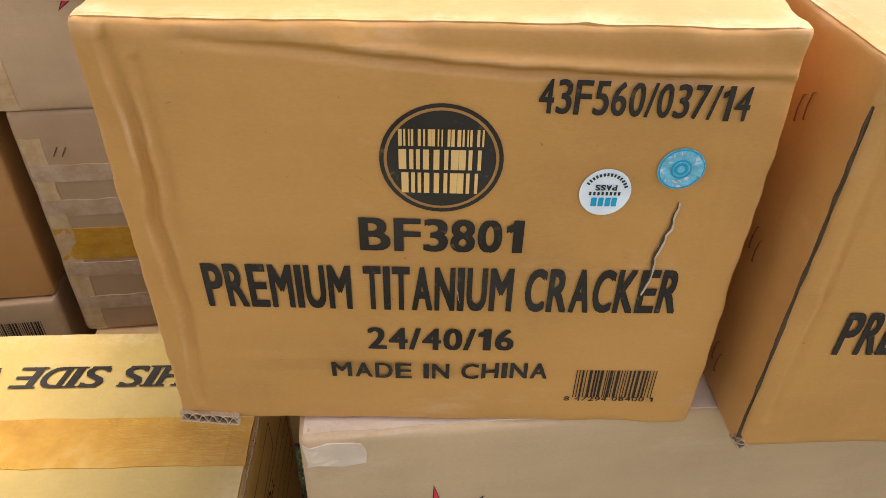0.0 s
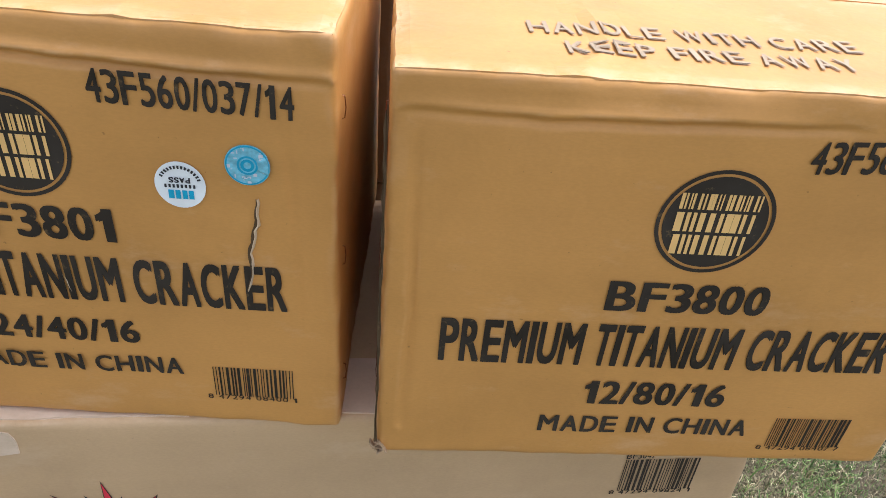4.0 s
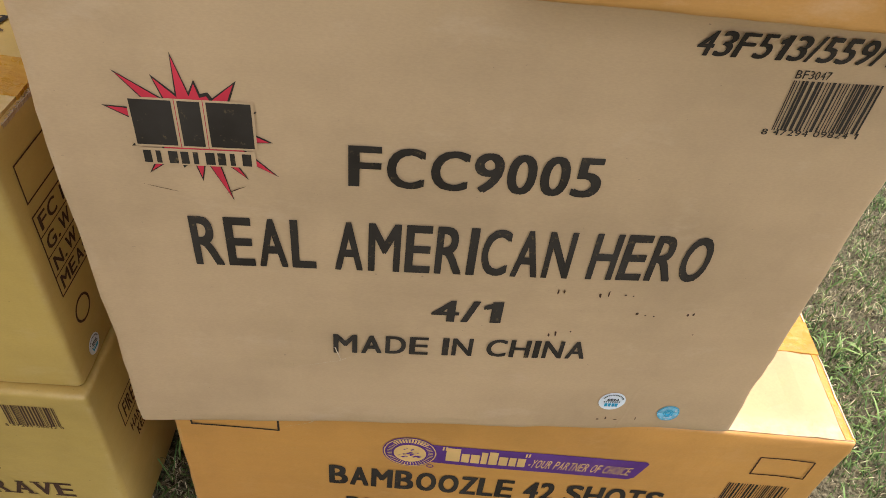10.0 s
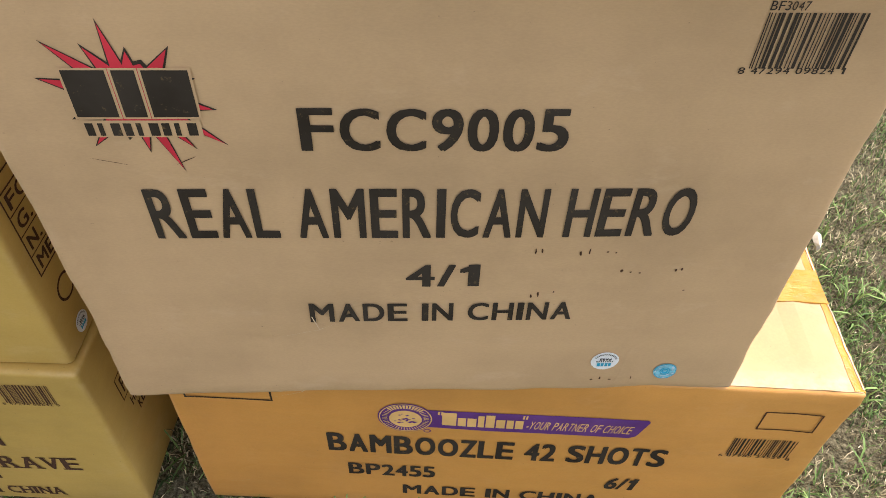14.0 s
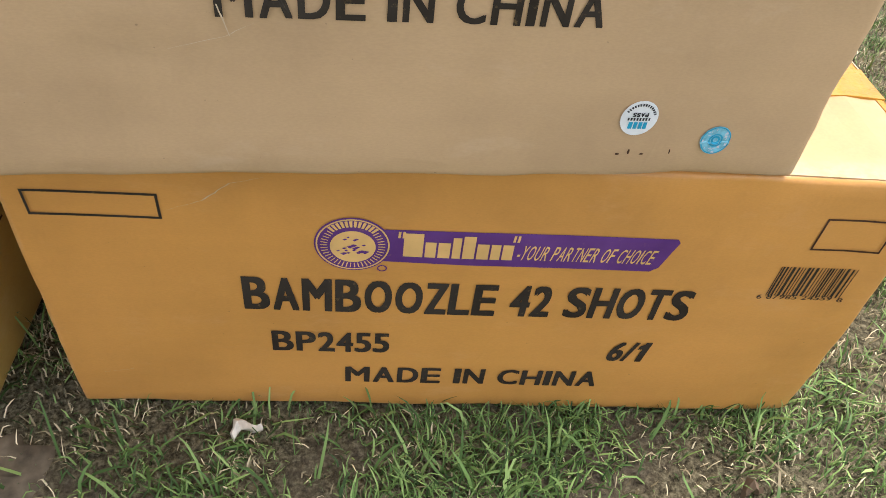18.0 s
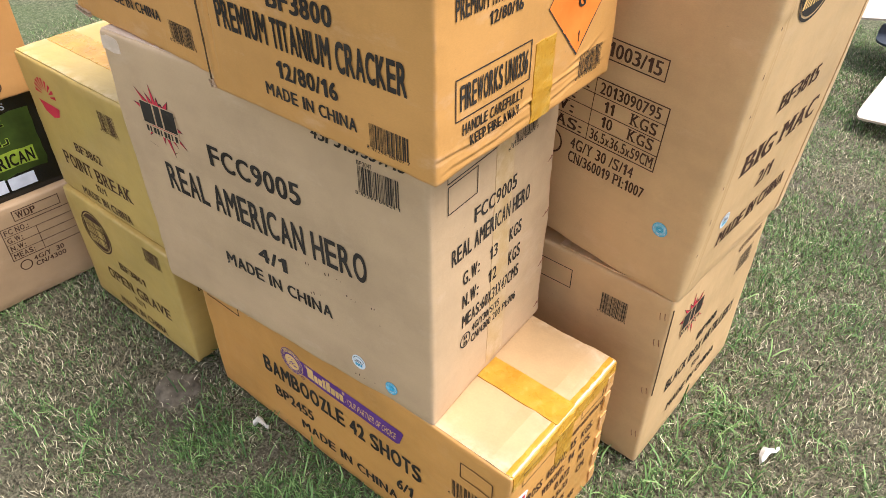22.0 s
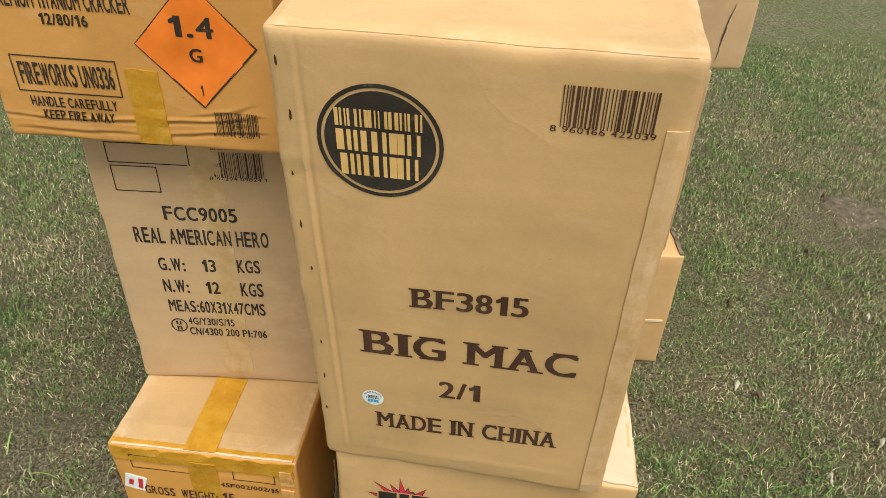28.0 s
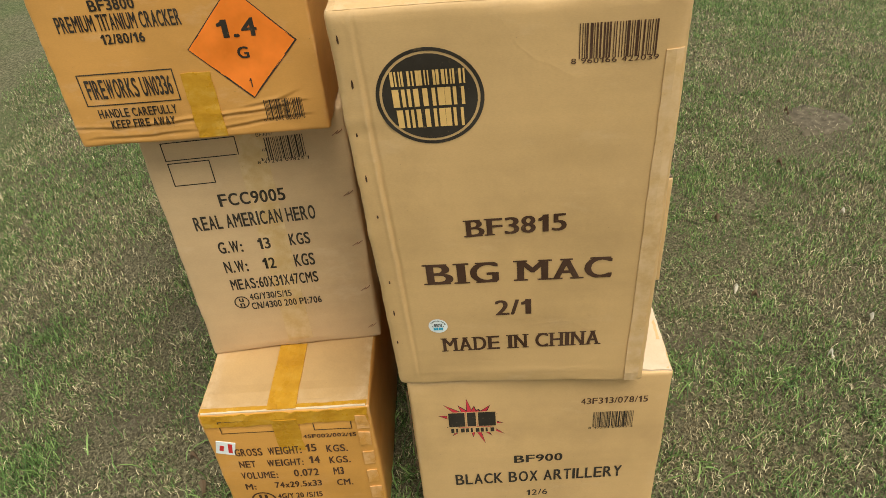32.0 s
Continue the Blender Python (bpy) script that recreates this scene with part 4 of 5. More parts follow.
middle_tan = Carton("large grey-tan carton with red starburst emblem, on an orange carton", (-0.003, 0.0, 0.3225), 0, (0.607, 0.31, 0.4725), TAN, 2, 0.0010, 0.007, 0.0010, grain=0.013, creases=(
    ("f", ((0.05, 0.088), (0.12, 0.098), (0.19, 0.107), (0.215, 0.118)), 0.0014, 0.005), ("f", ((0.012, 0.02), (0.014, 0.2), (0.012, 0.44)), 0.0018, 0.005), ("f", ((0.35, 0.445), (0.45, 0.452), (0.58, 0.448)), 0.0010, 0.005),
    ("f", ((0.02, 0.014), (0.22, 0.016), (0.45, 0.012), (0.59, 0.015)), 0.0016, 0.005)))
c = middle_tan
c.words("43F513/559/15", "f", 0.426, 0.4315, 0.574, 0.4495, bold=0.016, shear=0.2)
c.words("BF3047", "f", 0.498, 0.4195, 0.522, 0.4255, bold=0.004)
c.bars("f", 0.4984, 0.379, 0.5614, 0.418, "8 47294 09824 1")
c.burst("f", 0.1025, 0.355, 0.0485, TAN)
c.tear("f", [(0.060, 0.306), (0.084, 0.300)], 0.002, BROWN_INK, "ink_streak")
c.tear("f", [(0.118, 0.300), (0.132, 0.307)], 0.002, BROWN_INK, "ink_streak")
c.words("FCC9005", "f", 0.2054, 0.3115, 0.390, 0.3475, bold=0.02)
c.words("REAL AMERICAN HERO", "f", 0.086, 0.2255, 0.499, 0.2765, bold=0.018)
c.words("4/1", "f", 0.276, 0.167, 0.3374, 0.194, bold=0.02)
c.words("MADE IN CHINA", "f", 0.192, 0.120, 0.4222, 0.1445, bold=0.018)
c.round_sticker("f", 0.4663, 0.0537, 0.0135, "white")
c.round_sticker("f", 0.5293, 0.036, 0.0115, "blue")
c.smudges("f", [(0.381, 0.209, 0.001, 0.004), (0.386, 0.210, 0.001, 0.003), (0.418, 0.206, 0.0012, 0.003), (0.425, 0.208, 0.001, 0.004), (0.440, 0.207, 0.0015, 0.001), (0.447, 0.206, 0.001, 0.001),
                (0.456, 0.184, 0.0014, 0.002), (0.464, 0.182, 0.001, 0.001), (0.472, 0.181, 0.001, 0.001), (0.502, 0.184, 0.001, 0.002), (0.507, 0.185, 0.001, 0.002),
                (0.383, 0.153, 0.0012, 0.003), (0.389, 0.155, 0.0012, 0.004), (0.402, 0.158, 0.0008, 0.001), (0.515, 0.158, 0.0012, 0.0008), (0.458, 0.024, 0.002, 0.001), (0.466, 0.026, 0.001, 0.002), (0.476, 0.024, 0.002, 0.001), (0.497, 0.026, 0.0008, 0.003)])
c.tear("f", [(0.160, 0.098), (0.196, 0.108), (0.214, 0.117)], 0.0012, LINER, "crease")
c.tear("f", [(0.192, 0.135), (0.199, 0.108)], 0.001, LINER, "crease")
# worn board, lightened further so that its colour holds an edge highlight
WORN_LIT = kraft("worn_highlit_board", (0.62, 0.47, 0.33), 0.75, 0.2, 0.6)
c.slab("worn_highlit_strip", "f", 0.003, 0.442, 0.044, 0.466, 0.0004, WORN_LIT, "pale strip where the paper has worn off", 0.007, step=0.006)
# scuffed strip whose pale colour also paints the highlight on the top edge
c.slab("worn_highlit_strip", "t", 0.004, 0.004, 0.600, 0.060, 0.0008, WORN_LIT, "scuffed top edge with a highlight in its pale colour", 0.003, step=0.02)
c.rect("r", 0.0331, 0.4126, 0.143, 0.4426, 0.0016)
c.rect("r", 0.0341, 0.368, 0.0965, 0.4075, 0.0016)
c.bars("r", 0.175, 0.396, 0.245, 0.435, "8 47294 09824 1")
c.words("BF3047", "r", 0.175, 0.438, 0.200, 0.444, bold=0.004)
for words, u0, v0, u1, v1 in (("FCC9005", .0924, .322, .197, .3454), ("REAL AMERICAN HERO", .0426, .280, .2375, .307), ("G.W:", .068, .230, .108, .254), ("13", .134, .231, .154, .254), ("KGS", .186, .232, .220, .256),
                              ("N.W:", .068, .188, .107, .213), ("12", .133, .189, .154, .212), ("KGS", .186, .187, .220, .213), ("MEAS:60X31X47CMS", .069, .149, .219, .173),
                              ("4G/Y30/S/15", .094, .123, .167, .138), ("CN/4300 200 PI:706", .093, .101, .216, .117)):
    c.words(words, "r", u0, v0, u1, v1, bold=0.019)
un = c.ring("approval_ring", "r", 0.078, 0.120, 0.013, 0.014, 0.84, INK)
c.words("u", "r", 0.074, 0.121, 0.082, 0.129, bold=0.02, parent=un, name="approval_letter")
c.words("n", "r", 0.074, 0.110, 0.082, 0.118, bold=0.02, parent=un, name="approval_letter")
FAINT_TAPE = kraft("clear_tape_over_board", (0.50, 0.325, 0.138), 0.42, 0.4, 0.2)
c.slab("tape_strip", "r", 0.140, 0.002, 0.185, 0.466, 0.0003, FAINT_TAPE, "clear brown tape down the middle", 0.001)
for v in (0.03, 0.12, 0.22, 0.32, 0.43):
    c.staple("r", 0.292, v, 0.012, 35)
    c.staple("r", 0.299, v + 0.002, 0.012, 35)

left_golden = Carton("golden-brown carton with black lettering, torn corner, on the tan carton", (-0.0818, 0.0252, 0.7965), -5.80, (0.351, 0.33, 0.2835), GOLDEN, 3, 0.0012, 0.004, 0.0012, shift=0.0185, rise=0.0065, crumple=0.0010, grain=0.0055, creases=(
    ("f", ((0.05, 0.2735), (0.12, 0.268), (0.18, 0.262), (0.24, 0.259), (0.30, 0.257), (0.345, 0.257)), 0.0034, 0.0024), ("f", ((0.017, 0.02), (0.021, 0.10), (0.018, 0.17), (0.021, 0.22), (0.016, 0.272)), 0.0040, 0.0028),
    ("f", ((0.028, 0.14), (0.031, 0.20), (0.029, 0.262)), 0.0018, 0.0024), ("f", ((0.331, 0.10), (0.328, 0.18), (0.322, 0.235)), 0.0010, 0.0030), ("f", ((0.03, 0.050), (0.12, 0.054), (0.2, 0.049)), 0.0008, 0.004),
    ("t", ((0.25, 0.01), (0.29, 0.08), (0.31, 0.16)), 0.0015, 0.004)), fine=((2, 0.250, 0.2735), (0, 0.010, 0.036), (0, 0.318, 0.338)))
c = left_golden
c.words("43F560/037/14", "f", 0.2050, 0.2325, 0.3108, 0.2515, bold=0.014, slope=-0.03)
c.badge("f", 0.1575, 0.2045, 0.0325)
c.words("BF3801", "f", 0.112, 0.144, 0.2045, 0.167, bold=0.028)
c.words("PREMIUM TITANIUM CRACKER", "f", 0.018, 0.0985, 0.3013, 0.1325, bold=0.032)
c.words("24/40/16", "f", 0.113, 0.0645, 0.2055, 0.0835, bold=0.026)
c.words("MADE IN CHINA", "f", 0.0885, 0.0385, 0.2298, 0.053, bold=0.02)
c.bars("f", 0.249, 0.0205, 0.303, 0.047, "8 47294 08400 1")
c.round_sticker("f", 0.246, 0.186, 0.014, "white")
c.round_sticker("f", 0.284, 0.201, 0.0125, "blue")
c.tear("f", [(0.287, 0.180), (0.285, 0.162), (0.281, 0.142), (0.282, 0.130), (0.278, 0.114)], 0.0018)
c.tear("f", [(0.167, 0.118), (0.170, 0.105)], 0.0005, LINER, "crease")
c.corrugation((0.000, -0.002, 0.006), (0.040, -0.003, 0.003), (0, 0.3, 1), 0.006, 0.007, 0.006)
c.slab("top_flap", "t", 0.0006, 0.0006, 0.3504, 0.163, 0.0004, GOLDEN, step=0.009)
c.slab("top_flap", "t", 0.0006, 0.167, 0.3504, 0.3294, 0.0004, GOLDEN, step=0.009)
for v in (0.03, 0.13, 0.23):
    c.staple("r", 0.02, v, 0.014, 85)

right_golden = Carton("golden-brown carton with orange hazard diamond, on the tan carton", (0.2935, -0.0317, 0.7955), -3.48, (0.3590, 0.350, 0.2765), GOLDEN, 4, 0.0012, 0.004, 0.0012, rise=0.0065, crumple=0.0010, grain=0.0055, creases=(
    ("f", ((0.01, 0.255), (0.09, 0.253), (0.17, 0.256), (0.24, 0.258)), 0.0026, 0.0024), ("f", ((0.015, 0.03), (0.018, 0.12), (0.014, 0.24)), 0.0018, 0.0028),
    ("t", ((0.10, 0.005), (0.125, 0.05), (0.118, 0.12)), 0.0026, 0.003),
    ("r", ((0.002, 0.029), (0.06, 0.025), (0.12, 0.027), (0.20, 0.031), (0.27, 0.036), (0.321, 0.046)), 0.0022, 0.0024), ("r", ((0.19, 0.012), (0.26, 0.020), (0.321, 0.026)), 0.0020, 0.0024),
    ("r", ((0.24, 0.042), (0.29, 0.050), (0.318, 0.062)), 0.0013, 0.0022), ("r", ((0.02, 0.012), (0.09, 0.010), (0.16, 0.013)), 0.0016, 0.0026)),
    fine=((2, 0.007, 0.062), (2, 0.247, 0.262), (0, 0.010, 0.024)))
c = right_golden
c.words("43F560/037/14", "f", 0.2225, 0.2255, 0.3340, 0.2445, bold=0.014, slope=0.05)
c.badge("f", 0.1820, 0.1925, 0.0335)
c.words("BF3800", "f", 0.1320, 0.1285, 0.2305, 0.1505, bold=0.028)
c.words("PREMIUM TITANIUM CRACKER", "f", 0.0360, 0.0830, 0.3252, 0.1176, bold=0.032)
c.words("12/80/16", "f", 0.1335, 0.0485, 0.2285, 0.0695, bold=0.026)
c.words("MADE IN CHINA", "f", 0.1080, 0.0208, 0.2530, 0.0365, bold=0.02)
c.bars("f", 0.2710, 0.0110, 0.3250, 0.0391, "8 47294 08407 7")
# open seam as a thin strip in the colour of its shade
c.corrugation((-0.001, -0.001, 0.255), (-0.001, -0.001, 0.012), (1, 0, 0), 0.0008, 0.06, 0.0014, "open_corner_seam", SHADOW_GAP)
c.corrugation((-0.002, 0.000, 0.012), (0.004, -0.002, 0.003), (1, 0, 0.2), 0.006, 0.006, 0.006)
for v in (0.03, 0.035, 0.13, 0.135, 0.225, 0.23):
    c.staple("l", 0.300 - (0.008 if (v * 1000) % 10 else 0), v, 0.018, 85)
c.rect("l", 0.14, 0.10, 0.20, 0.15, 0.0016)
c.rect("l", 0.13, 0.165, 0.24, 0.205, 0.0016)
# top lettering, with the washed-out look of bright light in its colour
c.words("HANDLE WITH CARE", "t", 0.075, 0.060, 0.268, 0.079, OVERLIT_INK, 0.012, lift=0.0016)
c.words("KEEP FIRE AWAY", "t", 0.092, 0.030, 0.252, 0.048, OVERLIT_INK, 0.012, lift=0.0016)
c.slab("top_flap", "t", 0.0006, 0.0006, 0.3564, 0.173, 0.0004, GOLDEN, step=0.009)
c.slab("top_flap", "t", 0.0006, 0.177, 0.3564, 0.3494, 0.0004, GOLDEN, step=0.009)
c.words("BF3800", "r", 0.0780, 0.1820, 0.1360, 0.1960)
c.words("PREMIUM TITANIUM CRACKER", "r", 0.0290, 0.1570, 0.1880, 0.1780, bold=0.020)
c.words("12/80/16", "r", 0.0800, 0.1390, 0.1360, 0.1520)
c.rect("r", 0.0293, 0.0560, 0.1565, 0.1000, 0.0016)
c.words("FIREWORKS UN0336", "r", 0.0360, 0.0650, 0.1510, 0.0925, bold=0.021)
c.words("HANDLE CAREFULLY", "r", 0.0400, 0.0370, 0.1470, 0.0500, bold=0.020)
c.words("KEEP FIRE AWAY", "r", 0.0520, 0.0210, 0.1400, 0.0330, bold=0.020)
dia = [(0.255, 0.062), (0.328, 0.137), (0.257, 0.210), (0.184, 0.135)]
dia = [(u * 0.97 + 0.008, v - 0.0115) for u, v in dia]
mid = (sum(p[0] for p in dia) / 4, sum(p[1] for p in dia) / 4)
ring_points = []
for (a, b), (e, f) in zip(dia, dia[1:] + dia[:1]):
    ring_points += [(a + (e - a) * i / 4, b + (f - b) * i / 4) for i in range(4)]
haz = c.flatwork("hazard_diamond", "r", ring_points + [mid], [(i, (i + 1) % 16, 16) for i in range(16)], ORANGE_INK, "orange printed hazard diamond")
c.outline("r", dia, 0.0022, INK, "diamond_edge")
c.words("1.4", "r", 0.2300, 0.1350, 0.2800, 0.1590, bold=0.016, parent=haz, lift=0.0011)
c.words("G", "r", 0.2480, 0.1065, 0.2630, 0.1225, bold=0.02, parent=haz, lift=0.0011)
c.words("1", "r", 0.2545, 0.0655, 0.2575, 0.0785, bold=0.004, parent=haz, lift=0.0011)
c.bars("r", 0.2660, 0.0170, 0.3180, 0.0460, "8 47294 08407 7")
c.slab("tape_strip", "r", 0.166, -0.004, 0.206, 0.092, 0.0005, TAPE, "amber packing tape", 0.002, step=0.012)
c.slab("tape_strip", "r", 0.166, 0.205, 0.206, 0.267, 0.0005, TAPE, "amber packing tape", 0.002, step=0.012)

tall_sand = Carton("tall sandy brown carton with round dark emblem, on a lower carton", (0.8217, 0.3454, 0.4225), 81.73, (0.368, 0.365, 0.605), SAND, 5, 0.0010, 0.009, 0.0010, grain=0.009, lean=4.06, tilt=-0.89, creases=(
    ("f", ((0.034, 0.03), (0.033, 0.25), (0.030, 0.45), (0.030, 0.59)), 0.0022, 0.0026),
    ("f", ((0.0, 0.462), (0.02, 0.460), (0.038, 0.459)), 0.0016, 0.004), ("f", ((0.02, 0.022), (0.13, 0.016), (0.25, 0.020), (0.34, 0.016)), 0.0016, 0.005), ("t", ((0.10, 0.02), (0.17, 0.016), (0.30, 0.02)), 0.0016, 0.005)), fine=((0, 0.022, 0.044),))
c = tall_sand
c.badge("f", 0.0995, 0.500, 0.0590, INK)
c.bars("f", 0.2575, 0.535, 0.3365, 0.5735, "8 960166 422039", BROWN_INK)
c.words("BF3815", "f", 0.122, 0.2985, 0.2496, 0.3255, BROWN_INK, 0.016, serif=True, slope=0.05)
c.words("BIG MAC", "f", 0.0625, 0.2165, 0.309, 0.2530, BROWN_INK, 0.016, serif=True, slope=0.02)
c.words("2/1", "f", 0.155, 0.154, 0.2045, 0.183, BROWN_INK, 0.012, serif=True, slope=0.03)
c.words("MADE IN CHINA", "f", 0.0738, 0.0785, 0.3016, 0.1075, BROWN_INK, 0.012, serif=True, slope=0.045)
c.round_sticker("f", 0.0731, 0.135, 0.0135, "white")
c.slab("top_flap", "t", 0.0006, 0.0006, 0.3674, 0.180, 0.0004, SAND, step=0.012)
c.slab("top_flap", "t", 0.0006, 0.185, 0.3674, 0.3644, 0.0004, SAND, step=0.012)
c.slab("side_flap", "f", 0.3425, 0.004, 0.3625, 0.54, 0.0012, SAND, "loose glued edge flap standing proud", 0.001, turn=-0.011, step=0.02)
c.slab("tape_strip", "t", 0.006, 0.160, 0.362, 0.206, 0.001, FAINT_TAPE, "clear brown tape over the flaps", 0.001)
for v in (0.10, 0.16, 0.22, 0.34, 0.40, 0.46, 0.52, 0.57):
    c.smudges("f", [(0.014 + 0.004 * math.sin(v * 40), v + 0.004 * math.sin(v * 90), 0.0013, 0.003 + 0.003 * math.sin(v * 130) ** 2)], BROWN_INK)
c.rect("l", 0.06, 0.345, 0.250, 0.376, 0.0018, BROWN_INK)
c.words("BDP1003/15", "l", 0.105, 0.350, 0.243, 0.371, BROWN_INK, 0.012, serif=True)
c.rect("l", 0.035, 0.208, 0.268, 0.312, 0.0018, BROWN_INK)
for v in (0.234, 0.260, 0.286):
    c.outline("l", [(0.035, v), (0.268, v)], 0.0013, BROWN_INK, "table_rule")
c.outline("l", [(0.150, 0.208), (0.150, 0.312)], 0.0013, BROWN_INK, "table_rule")
for words, u0, v0, u1, v1 in (("2013090795", .158, .290, .258, .308), ("11    KGS", .170, .264, .258, .282), ("10    KGS", .170, .239, .258, .257), ("36.5x36.5x59CM", .155, .212, .265, .230),
                              ("PO NO.:", .045, .290, .140, .307), ("G.W:", .045, .264, .120, .282), ("N.W:", .045, .239, .120, .257), ("MEAS:", .045, .212, .140, .230), ("4G/Y 30 /S/14", .125, .181, .239, .200), ("CN/360019 PI:1007", .125, .156, .263, .175)):
    c.words(words, "l", u0, v0, u1, v1, BROWN_INK, 0.012, serif=True)
un = c.ring("approval_ring", "l", 0.09, 0.178, 0.020, 0.022, 0.85, BROWN_INK)
c.round_sticker("l", 0.3035, 0.121, 0.0125, "blue")

low_sand = Carton("sandy brown carton with starburst emblem, standing on the grass", (0.8180, 0.3552, 0), 84.72, (0.412, 0.45, 0.419), SAND, 6, 0.0010, 0.007, 0.0010)
c = low_sand
c.burst("f", 0.099, 0.327, 0.047)
c.words("43F313/078/15", "f", 0.273, 0.354, 0.378, 0.368, BROWN_INK, 0.010)
c.bars("f", 0.294, 0.297, 0.358, 0.334, "8 47294 09042 4")
c.words("BF900", "f", 0.165, 0.211, 0.247, 0.231, bold=0.02, slope=0.03)
c.words("BLACK BOX ARTILLERY", "f", 0.062, 0.153, 0.350, 0.183, bold=0.016, slope=0.03)
c.words("12/6", "f", 0.186, 0.115, 0.223, 0.131, bold=0.01, slope=0.03)
c.words("MADE IN CHINA", "f", 0.100, 0.066, 0.306, 0.088, bold=0.014, slope=0.03)
c.rect("l", 0.150, 0.345, 0.262, 0.385, 0.0016)
c.bars("l", 0.325, 0.330, 0.375, 0.372, "8 47294 09042 4")
for v in (0.08, 0.20, 0.32, 0.38):
    c.staple("l", 0.432, v, 0.014, 100)
    c.staple("l", 0.440, v + 0.003, 0.014, 100)
# seam strip darkened by colour to read as a shaded gap
c.corrugation((-0.001, -0.001, 0.405), (-0.001, -0.001, 0.2), (1, 0, 0), 0.0012, 0.06, 0.0016, "open_corner_seam", SHADOW_GAP)
c.slab("top_flap", "t", 0.006, 0.006, 0.405, 0.222, 0.0025, SAND, "", 0.002)
c.slab("torn_flap_edge", "t", 0.360, 0.004, 0.410, 0.200, 0.0032, WORN_LIT, "torn paper on the top edge", 0.006, step=0.015)

mustard_low = Carton("mustard carton with round emblem, standing on the grass", (-0.4717, 0.0625, 0), -3.55, (0.40, 0.25, 0.305), MUSTARD, 7, 0.0010, 0.007, 0.0010)
c = mustard_low
c.words("BF3861", "f", 0.163, 0.150, 0.266, 0.170, BROWN_INK, 0.014, serif=True)
c.words("OPEN GRAVE", "f", 0.093, 0.092, 0.339, 0.122, BROWN_INK, 0.014, serif=True)
c.words("12/1", "f", 0.187, 0.062, 0.226, 0.079, BROWN_INK, 0.012, serif=True)
c.words("MADE IN CHINA", "f", 0.108, 0.020, 0.295, 0.040, BROWN_INK, 0.012, serif=True)
c.bars("f", 0.306, 0.247, 0.362, 0.283, "8 47294 08612 0", BROWN_INK)
c.badge("f", 0.104, 0.222, 0.055, BROWN_INK, MUSTARD)
c.rect("r", 0.045, 0.185, 0.200, 0.225, 0.0018, BROWN_INK)
c.words("FIREWORKS UN0336", "r", 0.052, 0.192, 0.195, 0.218, BROWN_INK, 0.012)
c.words("HANDLE CAREFULLY", "r", 0.055, 0.158, 0.195, 0.175, BROWN_INK, 0.012)
c.words("KEEP FIRE AWAY", "r", 0.065, 0.135, 0.18, 0.152, BROWN_INK, 0.012)

mustard_high = Carton("mustard carton with taped top, stacked on a matching carton", (-0.4757, 0.0725, 0.305), -3.55, (0.40, 0.25, 0.312), MUSTARD, 8, 0.0010, 0.007, 0.0010)
c = mustard_high
c.words("BF3862", "f", 0.135, 0.135, 0.235, 0.155, BROWN_INK, 0.014, serif=True)
c.words("POINT BREAK", "f", 0.062, 0.080, 0.318, 0.112, BROWN_INK, 0.014, serif=True)
c.words("12/1", "f", 0.170, 0.052, 0.208, 0.069, BROWN_INK, 0.012, serif=True)
c.words("MADE IN CHINA", "f", 0.095, 0.014, 0.285, 0.034, BROWN_INK, 0.012, serif=True)
c.bars("f", 0.285, 0.235, 0.340, 0.275, "8 47294 08622 9", BROWN_INK)
pts, polys = [(0.085, 0.235)], []
for i in range(9):
    a = radians(10 + i * 20)
    k = len(pts)
    pts += [(0.085 + 0.016 * math.cos(a - 0.05), 0.238 + 0.016 * math.sin(a - 0.05)), (0.085 + 0.040 * math.cos(a - 0.10), 0.238 + 0.040 * math.sin(a - 0.10)), (0.085 + 0.040 * math.cos(a + 0.10), 0.238 + 0.040 * math.sin(a + 0.10)), (0.085 + 0.016 * math.cos(a + 0.05), 0.238 + 0.016 * math.sin(a + 0.05))]
    polys.append((k, k + 1, k + 2, k + 3))
k = len(pts)
pts += [(0.045, 0.222), (0.125, 0.222), (0.112, 0.200), (0.085, 0.192), (0.058, 0.200)]
polys.append((k, k + 4, k + 3, k + 2, k + 1))
c.flatwork("sunrise_emblem", "f", pts, polys, RED_INK, "red sunrise-shaped emblem")
c.rect("r", 0.023, 0.235, 0.15, 0.275, 0.0018, BROWN_INK)
c.rect("r", 0.022, 0.120, 0.225, 0.220, 0.0018, BROWN_INK)
for v in (0.145, 0.170, 0.195):
    c.outline("r", [(0.022, v), (0.225, v)], 0.0013, BROWN_INK, "table_rule")
for words, v in (("FC NO.:", .199), ("G.W:", .174), ("N.W:", .149), ("MEAS:", .124)):
    c.words(words, "r", 0.028, v, 0.028 + 0.014 * len(words), v + 0.017, BROWN_INK, 0.012)
c.ring("approval_ring", "r", 0.045, 0.080, 0.016, 0.016, 0.82, BROWN_INK)
c.round_sticker("r", 0.042, 0.026, 0.012, "white")
c.slab("top_flap", "t", 0.004, 0.004, 0.396, 0.095, 0.0025, MUSTARD)
c.slab("top_flap", "t", 0.004, 0.099, 0.396, 0.246, 0.0025, MUSTARD)
c.slab("tape_strip", "t", 0.010, 0.066, 0.397, 0.124, 0.0034, TAPE, "shiny amber tape along the seam", 0.002)
c.words("THIS", "t", 0.250, 0.165, 0.344, 0.194, INK, 0.012, upside=True, lift=0.0045, shear=0.2, serif=True)
